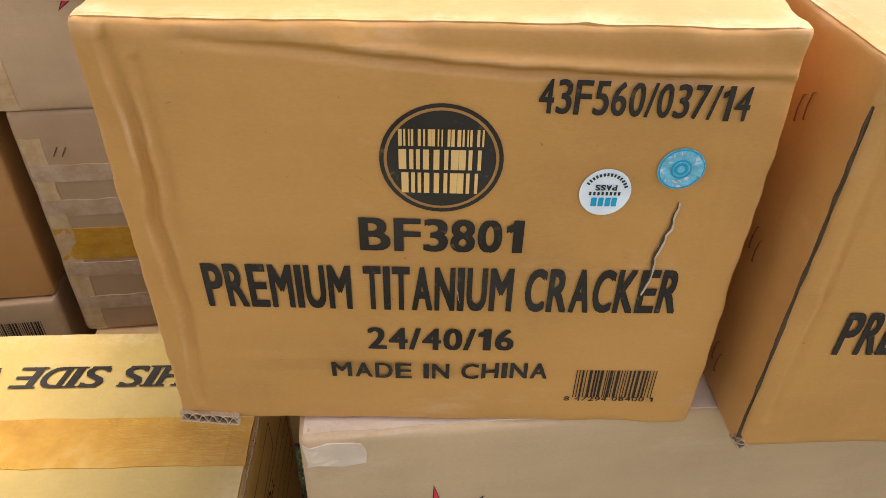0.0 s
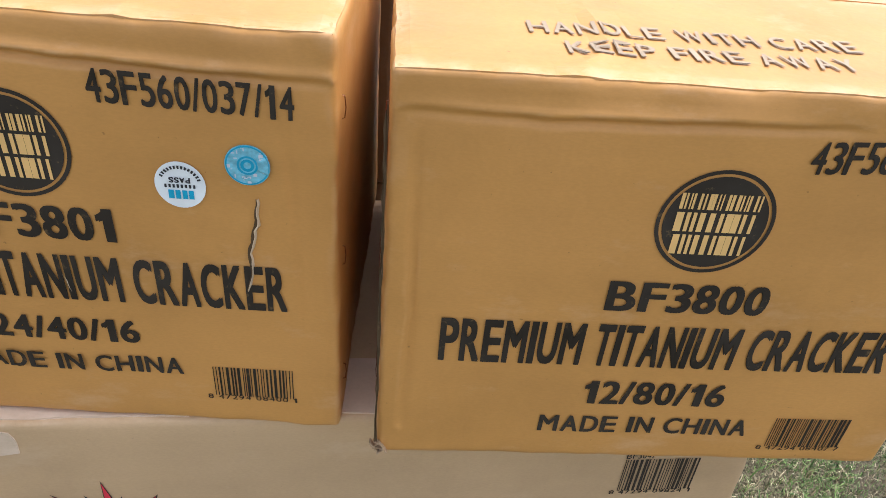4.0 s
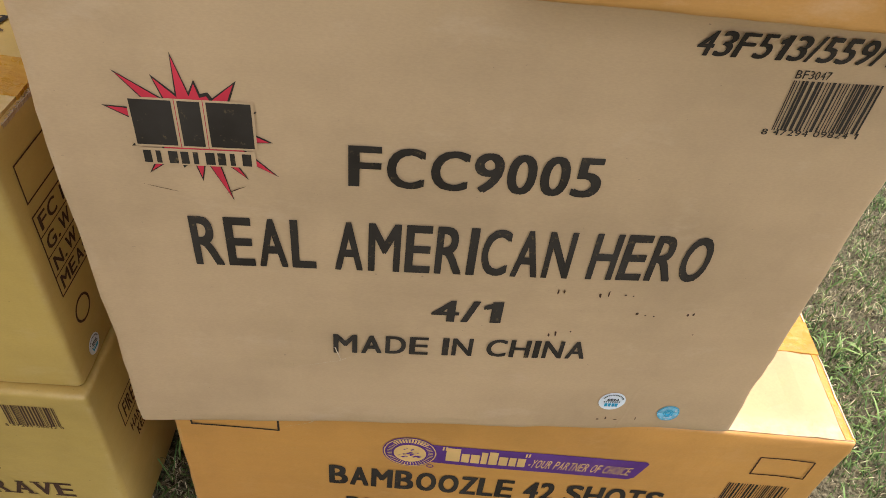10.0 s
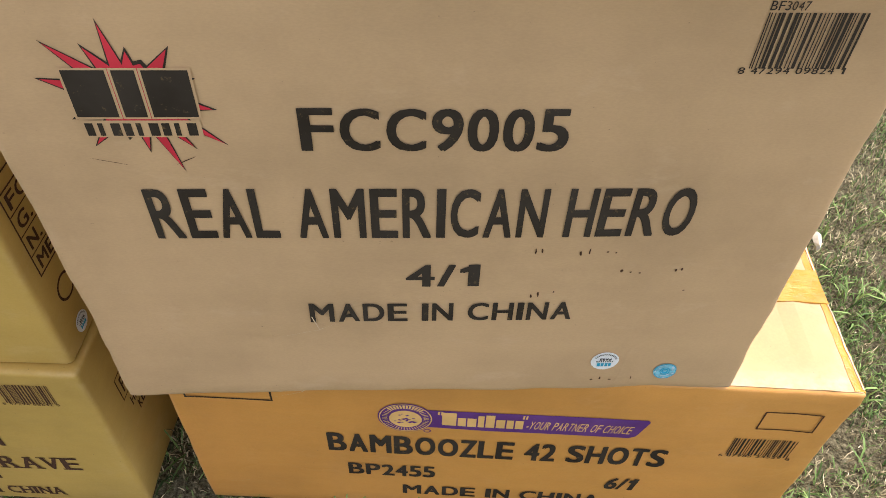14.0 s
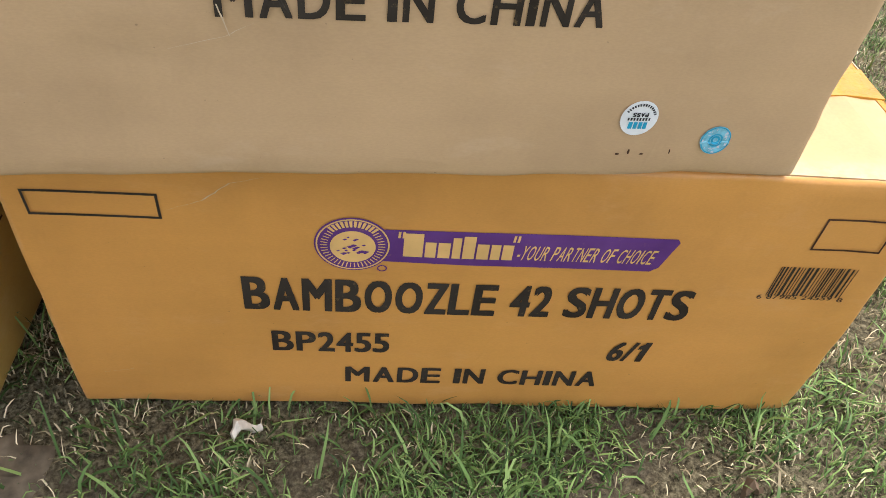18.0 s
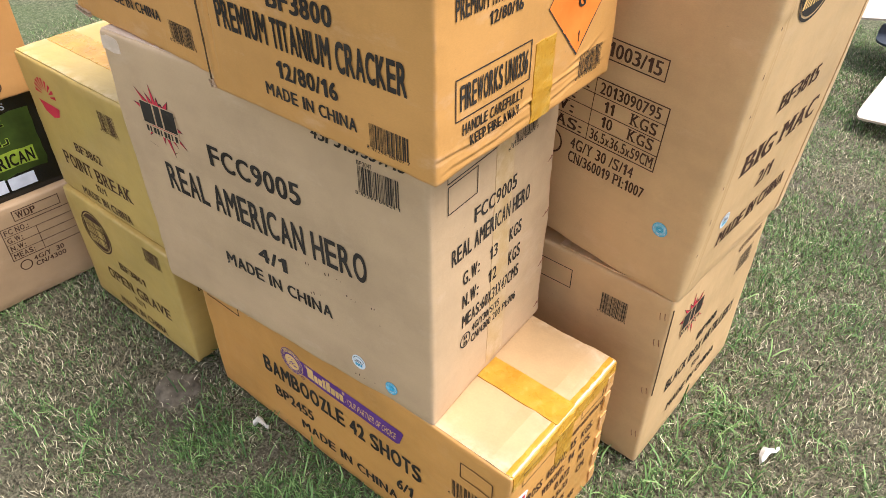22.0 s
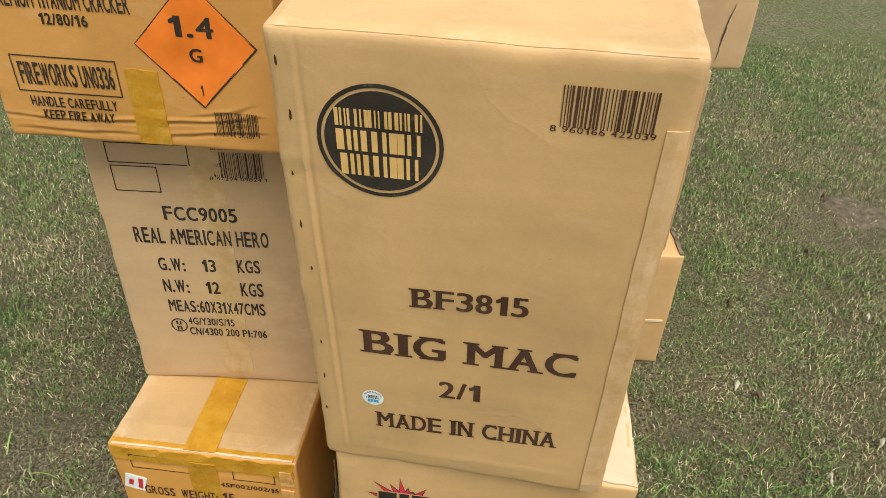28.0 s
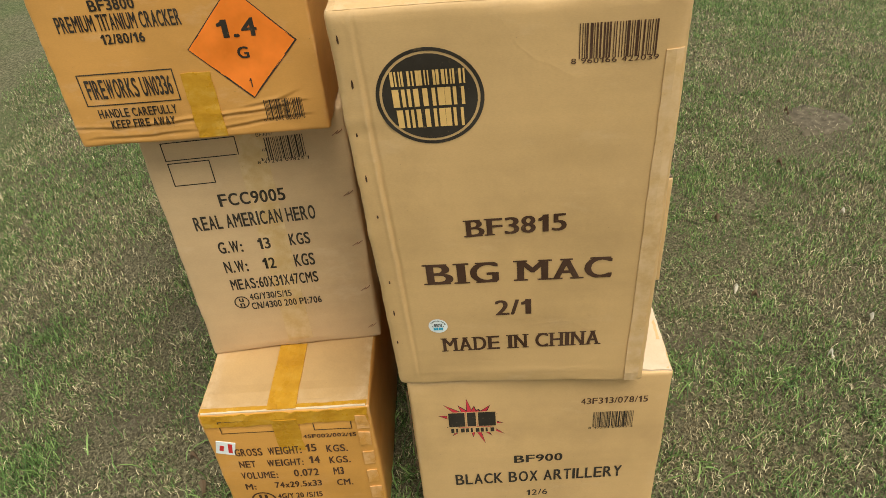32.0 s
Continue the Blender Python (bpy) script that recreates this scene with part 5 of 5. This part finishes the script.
c.words("SIDE", "t", 0.140, 0.165, 0.234, 0.194, INK, 0.012, upside=True, lift=0.0045, shear=0.2, serif=True)
c.words("UP", "t", 0.072, 0.165, 0.124, 0.194, INK, 0.012, upside=True, lift=0.0045, shear=0.2, serif=True)
c.corrugation((0.398, 0.03, 0.309), (0.398, 0.22, 0.309), (1, 0, 0), 0.004, 0.007, 0.004, "open_top_edge")

# back row
back_low = Carton("plain sandy carton with a twine band, standing on the grass behind", (-0.43, 0.615, 0), 1.0, (0.612, 0.385, 0.315), SAND, 9)
back_low.slab("twine_band", "r", 0.002, 0.128, 0.373, 0.133, 0.002, STRAP, "thin cream band round the carton")
back_low.slab("tape_strip", "r", 0.16, 0.0, 0.21, 0.283, 0.0004, FAINT_TAPE, "clear brown tape", 0.001)
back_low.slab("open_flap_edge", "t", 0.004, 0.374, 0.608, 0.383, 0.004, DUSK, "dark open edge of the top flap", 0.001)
back_mid = Carton("amber-taped brown carton with copper staples, stacked behind", (-0.445, 0.645, 0.315), 0.5, (0.612, 0.32, 0.415), BROWN, 10, 0.0010, 0.008, 0.0010)
c = back_mid
for v in (0.30, 0.24, 0.12, 0.05):
    c.slab("fold_band", "f", 0.006, v, 0.606, v + 0.028, 0.001, BROWN, "crumpled fold", 0.004, step=0.02)
c.slab("tape_strip", "f", 0.006, 0.155, 0.606, 0.215, 0.0006, TAPE, "wide amber tape", 0.002)
c.slab("tape_strip", "f", 0.006, 0.002, 0.035, 0.372, 0.0006, FAINT_TAPE, "clear tape over the corner", 0.003)
c.rect("f", 0.125, 0.215, 0.30, 0.345, 0.002)
c.rect("f", 0.125, 0.035, 0.30, 0.165, 0.002)
for u in (0.050, 0.062):
    c.staple("f", u, 0.35, 0.018, 60, 0.0016)
c.slab("tape_strip", "r", 0.004, 0.003, 0.286, 0.372, 0.0004, TAPE, "amber tape over the end", 0.001)
back_high = Carton("large tan carton with a red emblem, on the back row", (-0.46, 0.640, 0.730), 1.0, (0.625, 0.37, 0.46), TAN, 11, 0.0010, 0.008, 0.0010)
c = back_high
c.burst("f", 0.185, 0.20, 0.075, TAN)
c.slab("tape_strip", "f", 0.004, 0.002, 0.040, 0.10, 0.0006, FAINT_TAPE, "clear tape over the corner", 0.003)
c.ring("approval_ring", "r", 0.27, 0.17, 0.02, 0.02, 0.82, INK)
c.tear("r", [(0.318, 0.02), (0.322, 0.08), (0.33, 0.12)], 0.003)
side_low = Carton("dark brown carton standing on the grass in the back row", (-1.02, 0.60, 0), 3.0, (0.55, 0.36, 0.40), BROWN, 12)
side_low.bars("f", 0.44, 0.30, 0.52, 0.36)
side_high = Carton("rust-orange carton in the back row, stacked on a brown one", (-1.03, 0.61, 0.401), 3.0, (0.56, 0.36, 0.45), RUST, 13)
side_high.rect("f", 0.22, 0.10, 0.46, 0.23, 0.002, BROWN_INK)
side_high.words("2010", "f", 0.25, 0.14, 0.34, 0.17, BROWN_INK)
side_high.rect("f", 0.26, 0.28, 0.40, 0.33, 0.002, BROWN_INK)

# cartons in the gap behind the front stack, its shade put into their board colour
gap_low = Carton("plain brown carton with painted-in shade, in the gap behind", (-0.02, 0.345, 0), 0, (0.345, 0.215, 0.45), DUSK, 21)
# top carton added to keep light out of the gap
gap_high = Carton("added plain carton with painted-in shade, atop the gap stack", (-0.03, 0.350, 0.787), 0.5, (0.345, 0.21, 0.298), DUSK, 23)
gap_mid = Carton("plain brown carton with painted-in shade, stacked in the gap", (-0.03, 0.350, 0.451), 1.0, (0.345, 0.21, 0.335), DUSK, 22)

# stack with the black fireworks box
lone_low = Carton("brown carton with a printed table, alone on the grass", (-0.597, -0.207, 0), 81.6, (0.34, 0.33, 0.256), BROWN, 14)
c = lone_low
c.round_sticker("f", 0.092, 0.165, 0.010, "white")
c.round_sticker("f", 0.098, 0.120, 0.009, "blue")
c.rect("f", 0.185, 0.215, 0.29, 0.240, 0.0018, BROWN_INK)
c.words("WDP", "f", 0.190, 0.219, 0.235, 0.236, BROWN_INK, 0.016, serif=True)
c.rect("f", 0.148, 0.118, 0.33, 0.206, 0.0018, BROWN_INK)
for v in (0.140, 0.162, 0.184):
    c.outline("f", [(0.148, v), (0.33, v)], 0.0013, BROWN_INK, "table_rule")
c.outline("f", [(0.222, 0.118), (0.222, 0.184)], 0.0013, BROWN_INK, "table_rule")
for words, v, wide in (("FC NO.:", .188, .055), ("G.W:", .166, .034), ("N.W:", .144, .034), ("MEAS:", .122, .048)):
    c.words(words, "f", 0.153, v, 0.153 + wide, v + 0.014, BROWN_INK, 0.012)
c.ring("approval_ring", "f", 0.170, 0.096, 0.014, 0.014, 0.82, BROWN_INK)
c.words("4G/Y  30", "f", 0.190, 0.097, 0.262, 0.110, BROWN_INK, 0.012)
c.words("CN/4300", "f", 0.190, 0.080, 0.262, 0.093, BROWN_INK, 0.012)
black = Carton("black glossy fireworks box with yellow-green characters, on a brown carton", (-0.620, -0.218, 0.256), 81.6, (0.34, 0.29, 0.236), BLACK_GLOSS, 15, 0.001, 0.002, 0.0005, "fireworks_box", category="fireworks box", group="")
c = black
c.slab("glow_panel", "f", 0.03, 0.055, 0.32, 0.20, 0.0002, GREEN_GLOW, "dark green printed glow", 0.01)
c.words("10 SHOTS", "f", 0.200, 0.207, 0.275, 0.222, LABEL_GREY, 0.01, lift=0.0012)
glyphs = (((0.055, 0.125), [(0, .70, 1, .76), (0, .50, 1, .56), (0, .5, .08, .75), (.92, .5, 1, .75), (.46, .36, .54, .98), (.05, .05, .14, .28), (.22, .02, .75, .10), (.22, .02, .30, .30), (.70, .08, .78, .22), (.42, .16, .52, .28), (.84, .14, .96, .26)]),
          ((0.175, 0.125), [(.02, .80, .16, .92), (0, .56, .22, .64), (.14, .12, .22, .60), (.12, .08, .34, .16), (.34, .66, 1, .74), (.36, .10, .44, .70), (.44, .42, .64, .50), (.58, .20, .66, .46), (.70, .04, .78, .98), (.78, .02, .98, .10), (.90, .10, .98, .26), (.84, .80, .98, .92), (.54, .10, .70, .18)]))
for (gu, gv), strokes in glyphs:
    pts, polys = [], []
    for a, b, e, f in strokes:
        k = len(pts)
        s = 0.085
        slant = 0.012 * (1 if (a + b) % 0.3 > 0.15 else -0.5)
        pts += [(gu + s * a, gv + s * b * 0.9), (gu + s * e, gv + s * b * 0.9 + slant * (e - a)), (gu + s * e, gv + s * f * 0.9 + slant * (e - a)), (gu + s * a, gv + s * f * 0.9)]
        polys.append((k, k + 1, k + 2, k + 3))
    c.flatwork("painted_character", "f", pts, polys, LIME_INK, "yellow-green brush character", 0.0012)
    inner, quads = [], []
    for q in polys:
        xs, ys = [pts[i][0] for i in q], [pts[i][1] for i in q]
        mx, my = sum(xs) / 4, sum(ys) / 4
        k = len(inner)
        for i in q:
            dx, dy = pts[i][0] - mx, pts[i][1] - my
            inner.append((pts[i][0] - math.copysign(min(0.0013, abs(dx) * 0.6), dx), pts[i][1] - math.copysign(min(0.0013, abs(dy) * 0.6), dy)))
        quads.append((k, k + 1, k + 2, k + 3))
    c.flatwork("character_core", "f", inner, quads, BLACK_GLOSS, lift=0.0016)
strip = c.slab("title_band", "f", 0.035, 0.072, 0.30, 0.112, 0.0004, LIME_INK, "yellow-green title band", 0.006)
c.words("MASSIVE AMERICAN", "f", 0.040, 0.076, 0.296, 0.106, BLACK_GLOSS, 0.02, lift=0.0016, parent=strip)
lab = c.slab("warning_label", "f", 0.105, 0.020, 0.218, 0.052, 0.0004, LABEL_GREY, "pale grey warning label with small print")
c.words("WARNING", "f", 0.14, 0.041, 0.185, 0.048, DARK_INK, 0.01, lift=0.0016, parent=lab)
for v in (0.026, 0.033):
    c.outline("f", [(0.112, v), (0.212, v)], 0.0022, DARK_INK, "small_print")
lab = c.slab("small_label", "f", 0.224, 0.020, 0.282, 0.050, 0.0004, LABEL_GREY, "pale grey label with small print")
for v in (0.026, 0.032, 0.038, 0.044):
    c.outline("f", [(0.229, v), (0.277, v)], 0.0018, DARK_INK, "small_print")
lab = c.slab("weight_label", "f", 0.070, 0.020, 0.100, 0.052, 0.0004, LIME_INK, "yellow weight label")
c.words("500", "f", 0.074, 0.037, 0.096, 0.049, BLACK_GLOSS, 0.02, lift=0.0016, parent=lab)
c.ring("round_logo", "f", 0.085, 0.200, 0.022, 0.020, 0.0, RED_PRINT, 0.0012, "red round emblem")
lone_high = Carton("orange-brown carton, on the black fireworks box", (-0.600, -0.225, 0.492), 81.6, (0.36, 0.34, 0.30), RUST, 16)
lone_high.ring("approval_ring", "f", 0.27, 0.03, 0.016, 0.016, 0.82, BROWN_INK)


# ---- litter on the grass ----
def scrap(name, label, at, yaw, length, width, material, seed, category="litter"):
    """A small crumpled piece lying on the ground."""
    rnd = random.Random(seed)
    bm = bmesh.new()
    rows = []
    n = 7
    for i in range(n + 1):
        t = i / n
        w = width * (0.35 + 0.65 * math.sin(math.pi * min(0.95, t + 0.08))) * rnd.uniform(0.75, 1.2)
        z = 0.010 + 0.010 * math.sin(t * 5) + rnd.uniform(0, 0.004)
        y = 0.25 * width * math.sin(t * 4)
        rows.append([bm.verts.new((length * (t - 0.5), y + s * w / 2, z + (0.006 if s == 0 else 0))) for s in (-1, 0, 1)] + [bm.verts.new((length * (t - 0.5), y, z - 0.012))])
    for a, b in zip(rows, rows[1:]):
        for i in range(4):
            j = (i + 1) % 4
            bm.faces.new((a[i], b[i], b[j], a[j]))
    bm.faces.new(rows[0][::-1])
    bm.faces.new(rows[-1])
    me = bpy.data.meshes.new(name)
    bm.to_mesh(me)
    bm.free()
    me.materials.append(material)
    ob = tagged(new(name, me), label, category)
    ob.matrix_world = pose(*at, 0, 0, yaw)
    return ob


scrap("scrap", "weathered white scrap lying in the grass", (1.025, 0.523, -0.002), 75, 0.062, 0.018, BONE, 1)
scrap("paper_scrap", "torn greyish paper scrap against the orange carton", (0.168, -0.002, -0.002), 35, 0.030, 0.014, BONE, 2)
for i, (x, y, yaw, s) in enumerate(((0.66, -0.10, 20, 0.026), (0.58, -0.13, 80, 0.02), (0.72, -0.16, 130, 0.022), (-0.30, 1.55, 40, 0.022), (-0.05, 1.25, 10, 0.02), (0.28, 1.22, 70, 0.02), (-0.62, 1.72, 40, 0.02), (1.30, 0.65, 10, 0.03))):
    scrap("dead_leaf", "dry brown leaf on the grass", (x, y, -0.002), yaw, s, s * 0.5, TWIG, 10 + i, "leaf")
for i, (x, y) in enumerate(((0.25, 1.18), (0.5, 1.30), (1.15, 0.32), (0.40, 1.45), (-0.02, 1.60), (1.25, 0.15))):
    scrap("paper_crumb", "tiny pale scrap on the grass", (x, y, -0.003), i * 50, 0.014, 0.009, BONE, 30 + i)


# ---- hand cart and card scraps at the edge of the lawn ----
def tube(name, points, radius, material, parent, label="", sides=12):
    bm = bmesh.new()
    loops = []
    for i, p in enumerate(points):
        p = Vector(p)
        d = (Vector(points[min(i + 1, len(points) - 1)]) - Vector(points[max(i - 1, 0)])).normalized()
        a = d.orthogonal().normalized()
        b = d.cross(a)
        loops.append([bm.verts.new(p + (a * math.cos(2 * math.pi * k / sides) + b * math.sin(2 * math.pi * k / sides)) * radius) for k in range(sides)])
    for p, q in zip(loops, loops[1:]):
        for k in range(sides):
            m = (k + 1) % sides
            bm.faces.new((p[k], p[m], q[m], q[k]))
    bm.faces.new(loops[0][::-1])
    bm.faces.new(loops[-1])
    for f in bm.faces:
        f.smooth = len(f.verts) == 4
    return part(name, bm, material, parent, label)


def lathe(name, profile, material, parent, at, label="", sides=40):
    """A ring about the x axis from (x, radius) pairs."""
    bm = bmesh.new()
    loops = []
    for k in range(sides):
        a = 2 * math.pi * k / sides
        loops.append([bm.verts.new((at[0] + x, at[1] + r * math.cos(a), at[2] + r * math.sin(a))) for x, r in profile])
    n = len(profile)
    for k in range(sides):
        p, q = loops[k], loops[(k + 1) % sides]
        for i in range(n):
            j = (i + 1) % n
            f = bm.faces.new((p[i], p[j], q[j], q[i]))
            f.smooth = True
    return part(name, bm, material, parent, label)


cart = tagged(new("hand_cart"), "blue-grey tube hand cart with dark tyres and a pale tarpaulin", "cart")
for k, x in enumerate((1.845, 2.62)):
    tyre = lathe("tyre", [(-0.045, 0.075), (-0.05, 0.10), (-0.038, 0.116), (-0.028, 0.120), (-0.026, 0.113), (-0.012, 0.121), (-0.010, 0.114), (0.010, 0.114), (0.012, 0.121), (0.026, 0.113), (0.028, 0.120), (0.038, 0.116), (0.05, 0.10), (0.045, 0.075)], RUBBER, cart, (x, 1.90, 0.119), "dark grooved rubber tyre")
    lathe("rim", [(-0.03, 0.02), (-0.03, 0.076), (0.03, 0.076), (0.03, 0.02)], BLUE_PAINT, tyre, (x, 1.90, 0.119))
tube("axle", [(1.84, 1.90, 0.119), (2.63, 1.90, 0.119)], 0.014, BLUE_PAINT, cart)
for x in (1.965, 2.50):
    tube("post", [(x, 1.86, 0.10), (x, 1.87, 0.35), (x + 0.02, 1.92, 0.75), (x + 0.02, 1.98, 1.0)], 0.028, BLUE_PAINT, cart)
tube("crossbar", [(1.965, 1.85, 0.14), (2.50, 1.85, 0.14)], 0.018, BLUE_PAINT, cart)
tube("crossbar", [(1.98, 1.92, 0.74), (2.52, 1.92, 0.74)], 0.018, BLUE_PAINT, cart)
bm = bmesh.new()
grid = []
for j in range(15):
    row = []
    for i in range(15):
        u, v = i / 14, j / 14
        row.append(bm.verts.new((1.98 + 0.55 * u, 1.96 + 0.05 * math.sin(u * 9 + v * 2) + 0.06 * v, 0.17 + 0.55 * v + 0.02 * math.sin(u * 7))))
    grid.append(row)
for j in range(14):
    for i in range(14):
        bm.faces.new((grid[j][i], grid[j][i + 1], grid[j + 1][i + 1], grid[j + 1][i])).smooth = True
bmesh.ops.solidify(bm, geom=bm.faces[:], thickness=0.012)
part("tarpaulin", bm, TARP, cart, "creased grey-white tarpaulin")
cart.location.x = -0.09
scrap("plastic_scrap", "crumpled white plastic by the cart wheel", (1.93, 1.88, 0.0), 5, 0.20, 0.07, TARP, 51)
scrap("clay_scrap", "orange-brown clod beside the cart wheel", (1.84, 1.84, 0.0), 20, 0.08, 0.06, RUST, 52)


def card_sheet(label, at, yaw, pitch, wide, deep, material, seed, name="card_sheet"):
    """A limp flattened card sheet with a rounded, slightly uneven outline."""
    rnd = random.Random(seed)
    bm = bmesh.new()
    n = 26
    top, low = [], []
    for i in range(n):
        a = 2 * math.pi * i / n
        k = 1.0 + 0.05 * math.sin(3 * a + seed)
        x, y = wide / 2 * math.copysign(abs(math.cos(a)) ** 0.32, math.cos(a)) * k, deep / 2 * math.copysign(abs(math.sin(a)) ** 0.32, math.sin(a)) * k
        z = 0.03 * math.sin(x * 5 + seed)
        top.append(bm.verts.new((x, y, z + 0.008)))
        low.append(bm.verts.new((x, y, z)))
    c0, c1 = bm.verts.new((0, 0, 0.012)), bm.verts.new((0, 0, 0.002))
    for i in range(n):
        j = (i + 1) % n
        bm.faces.new((top[i], top[j], c0))
        bm.faces.new((low[j], low[i], c1))
        bm.faces.new((low[i], low[j], top[j], top[i]))
    me = bpy.data.meshes.new(name)
    bm.to_mesh(me)
    bm.free()
    me.materials.append(material)
    ob = tagged(new(name, me), label, "card sheet")
    ob.matrix_world = pose(*at, pitch, 0, yaw)
    return ob


card_sheet("cream card sheet with a rounded edge on the lawn", (0.975, 2.20, 0.075), -8, 12, 0.19, 0.46, CREAM, 1)
card_sheet("pale blue printed card sheet among cream sheets", (1.15, 2.24, 0.085), 16, 14, 0.20, 0.46, SKY_BLUE, 3)
card_sheet("dark card sheet between the cream ones", (0.98, 2.56, 0.13), 5, 6, 0.36, 0.20, RUBBER, 4)
card_sheet("cream card sheet lying on a dark sheet", (0.96, 2.69, 0.19), 14, 12, 0.62, 0.26, CREAM, 2)

# gap carton flaps carry the same painted-in shade; the tape doesn't
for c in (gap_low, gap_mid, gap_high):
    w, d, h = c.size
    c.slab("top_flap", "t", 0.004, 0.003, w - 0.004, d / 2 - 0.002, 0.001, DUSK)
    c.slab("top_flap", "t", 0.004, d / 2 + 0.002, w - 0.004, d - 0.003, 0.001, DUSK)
    c.slab("tape_strip", "t", 0.004, d / 2 - 0.024, w - 0.004, d / 2 + 0.024, 0.0016, TAPE, "amber packing tape")

build_ground()
FOOTPRINTS = [(0.0072, 0.0459, -4.34, 0.74, 0.295), (0.8180, 0.3552, 84.72, 0.412, 0.45), (-0.4717, 0.0625, -3.55, 0.40, 0.25), (-0.43, 0.615, 1.0, 0.612, 0.385), (-0.02, 0.345, 0, 0.345, 0.215), (-1.02, 0.60, 3.0, 0.55, 0.36), (-0.597, -0.207, 81.6, 0.34, 0.33)]
blades("short_grass", "short dry and green lawn grass", 500000, (-2.2, -1.4, 2.7, 3.0), (0.006, 0.017), (0.0009, 0.0019), 0.7, 11, LAWN, "mixed", 2)
blades("dry_straw", "curled dry straw lying in the lawn", 300000, (-2.1, -1.35, 2.6, 2.8), (0.008, 0.026), (0.0008, 0.0018), 0.93, 13, STRAW, "straw", 3, 1.0)
blades("green_grass", "green grass tufts in the thin lawn", 400000, (-2.1, -1.35, 2.6, 2.9), (0.008, 0.025), (0.0010, 0.0021), 0.5, 12, GREEN, "green", 3, 0.4)
blades("long_grass", "longer broad green blades near the cartons", 9000, (-0.7, -0.5, 1.4, 1.2), (0.035, 0.075), (0.0018, 0.0036), 0.6, 14, GREEN, "green", 3, 0.3)
blades("lush_grass", "bright green tufts of taller grass", 5200, (-0.7, -0.5, 1.4, 1.2), (0.014, 0.040), (0.0010, 0.0024), 0.35, 15, GREEN, "mixed", 3, 0.35, LUSH)
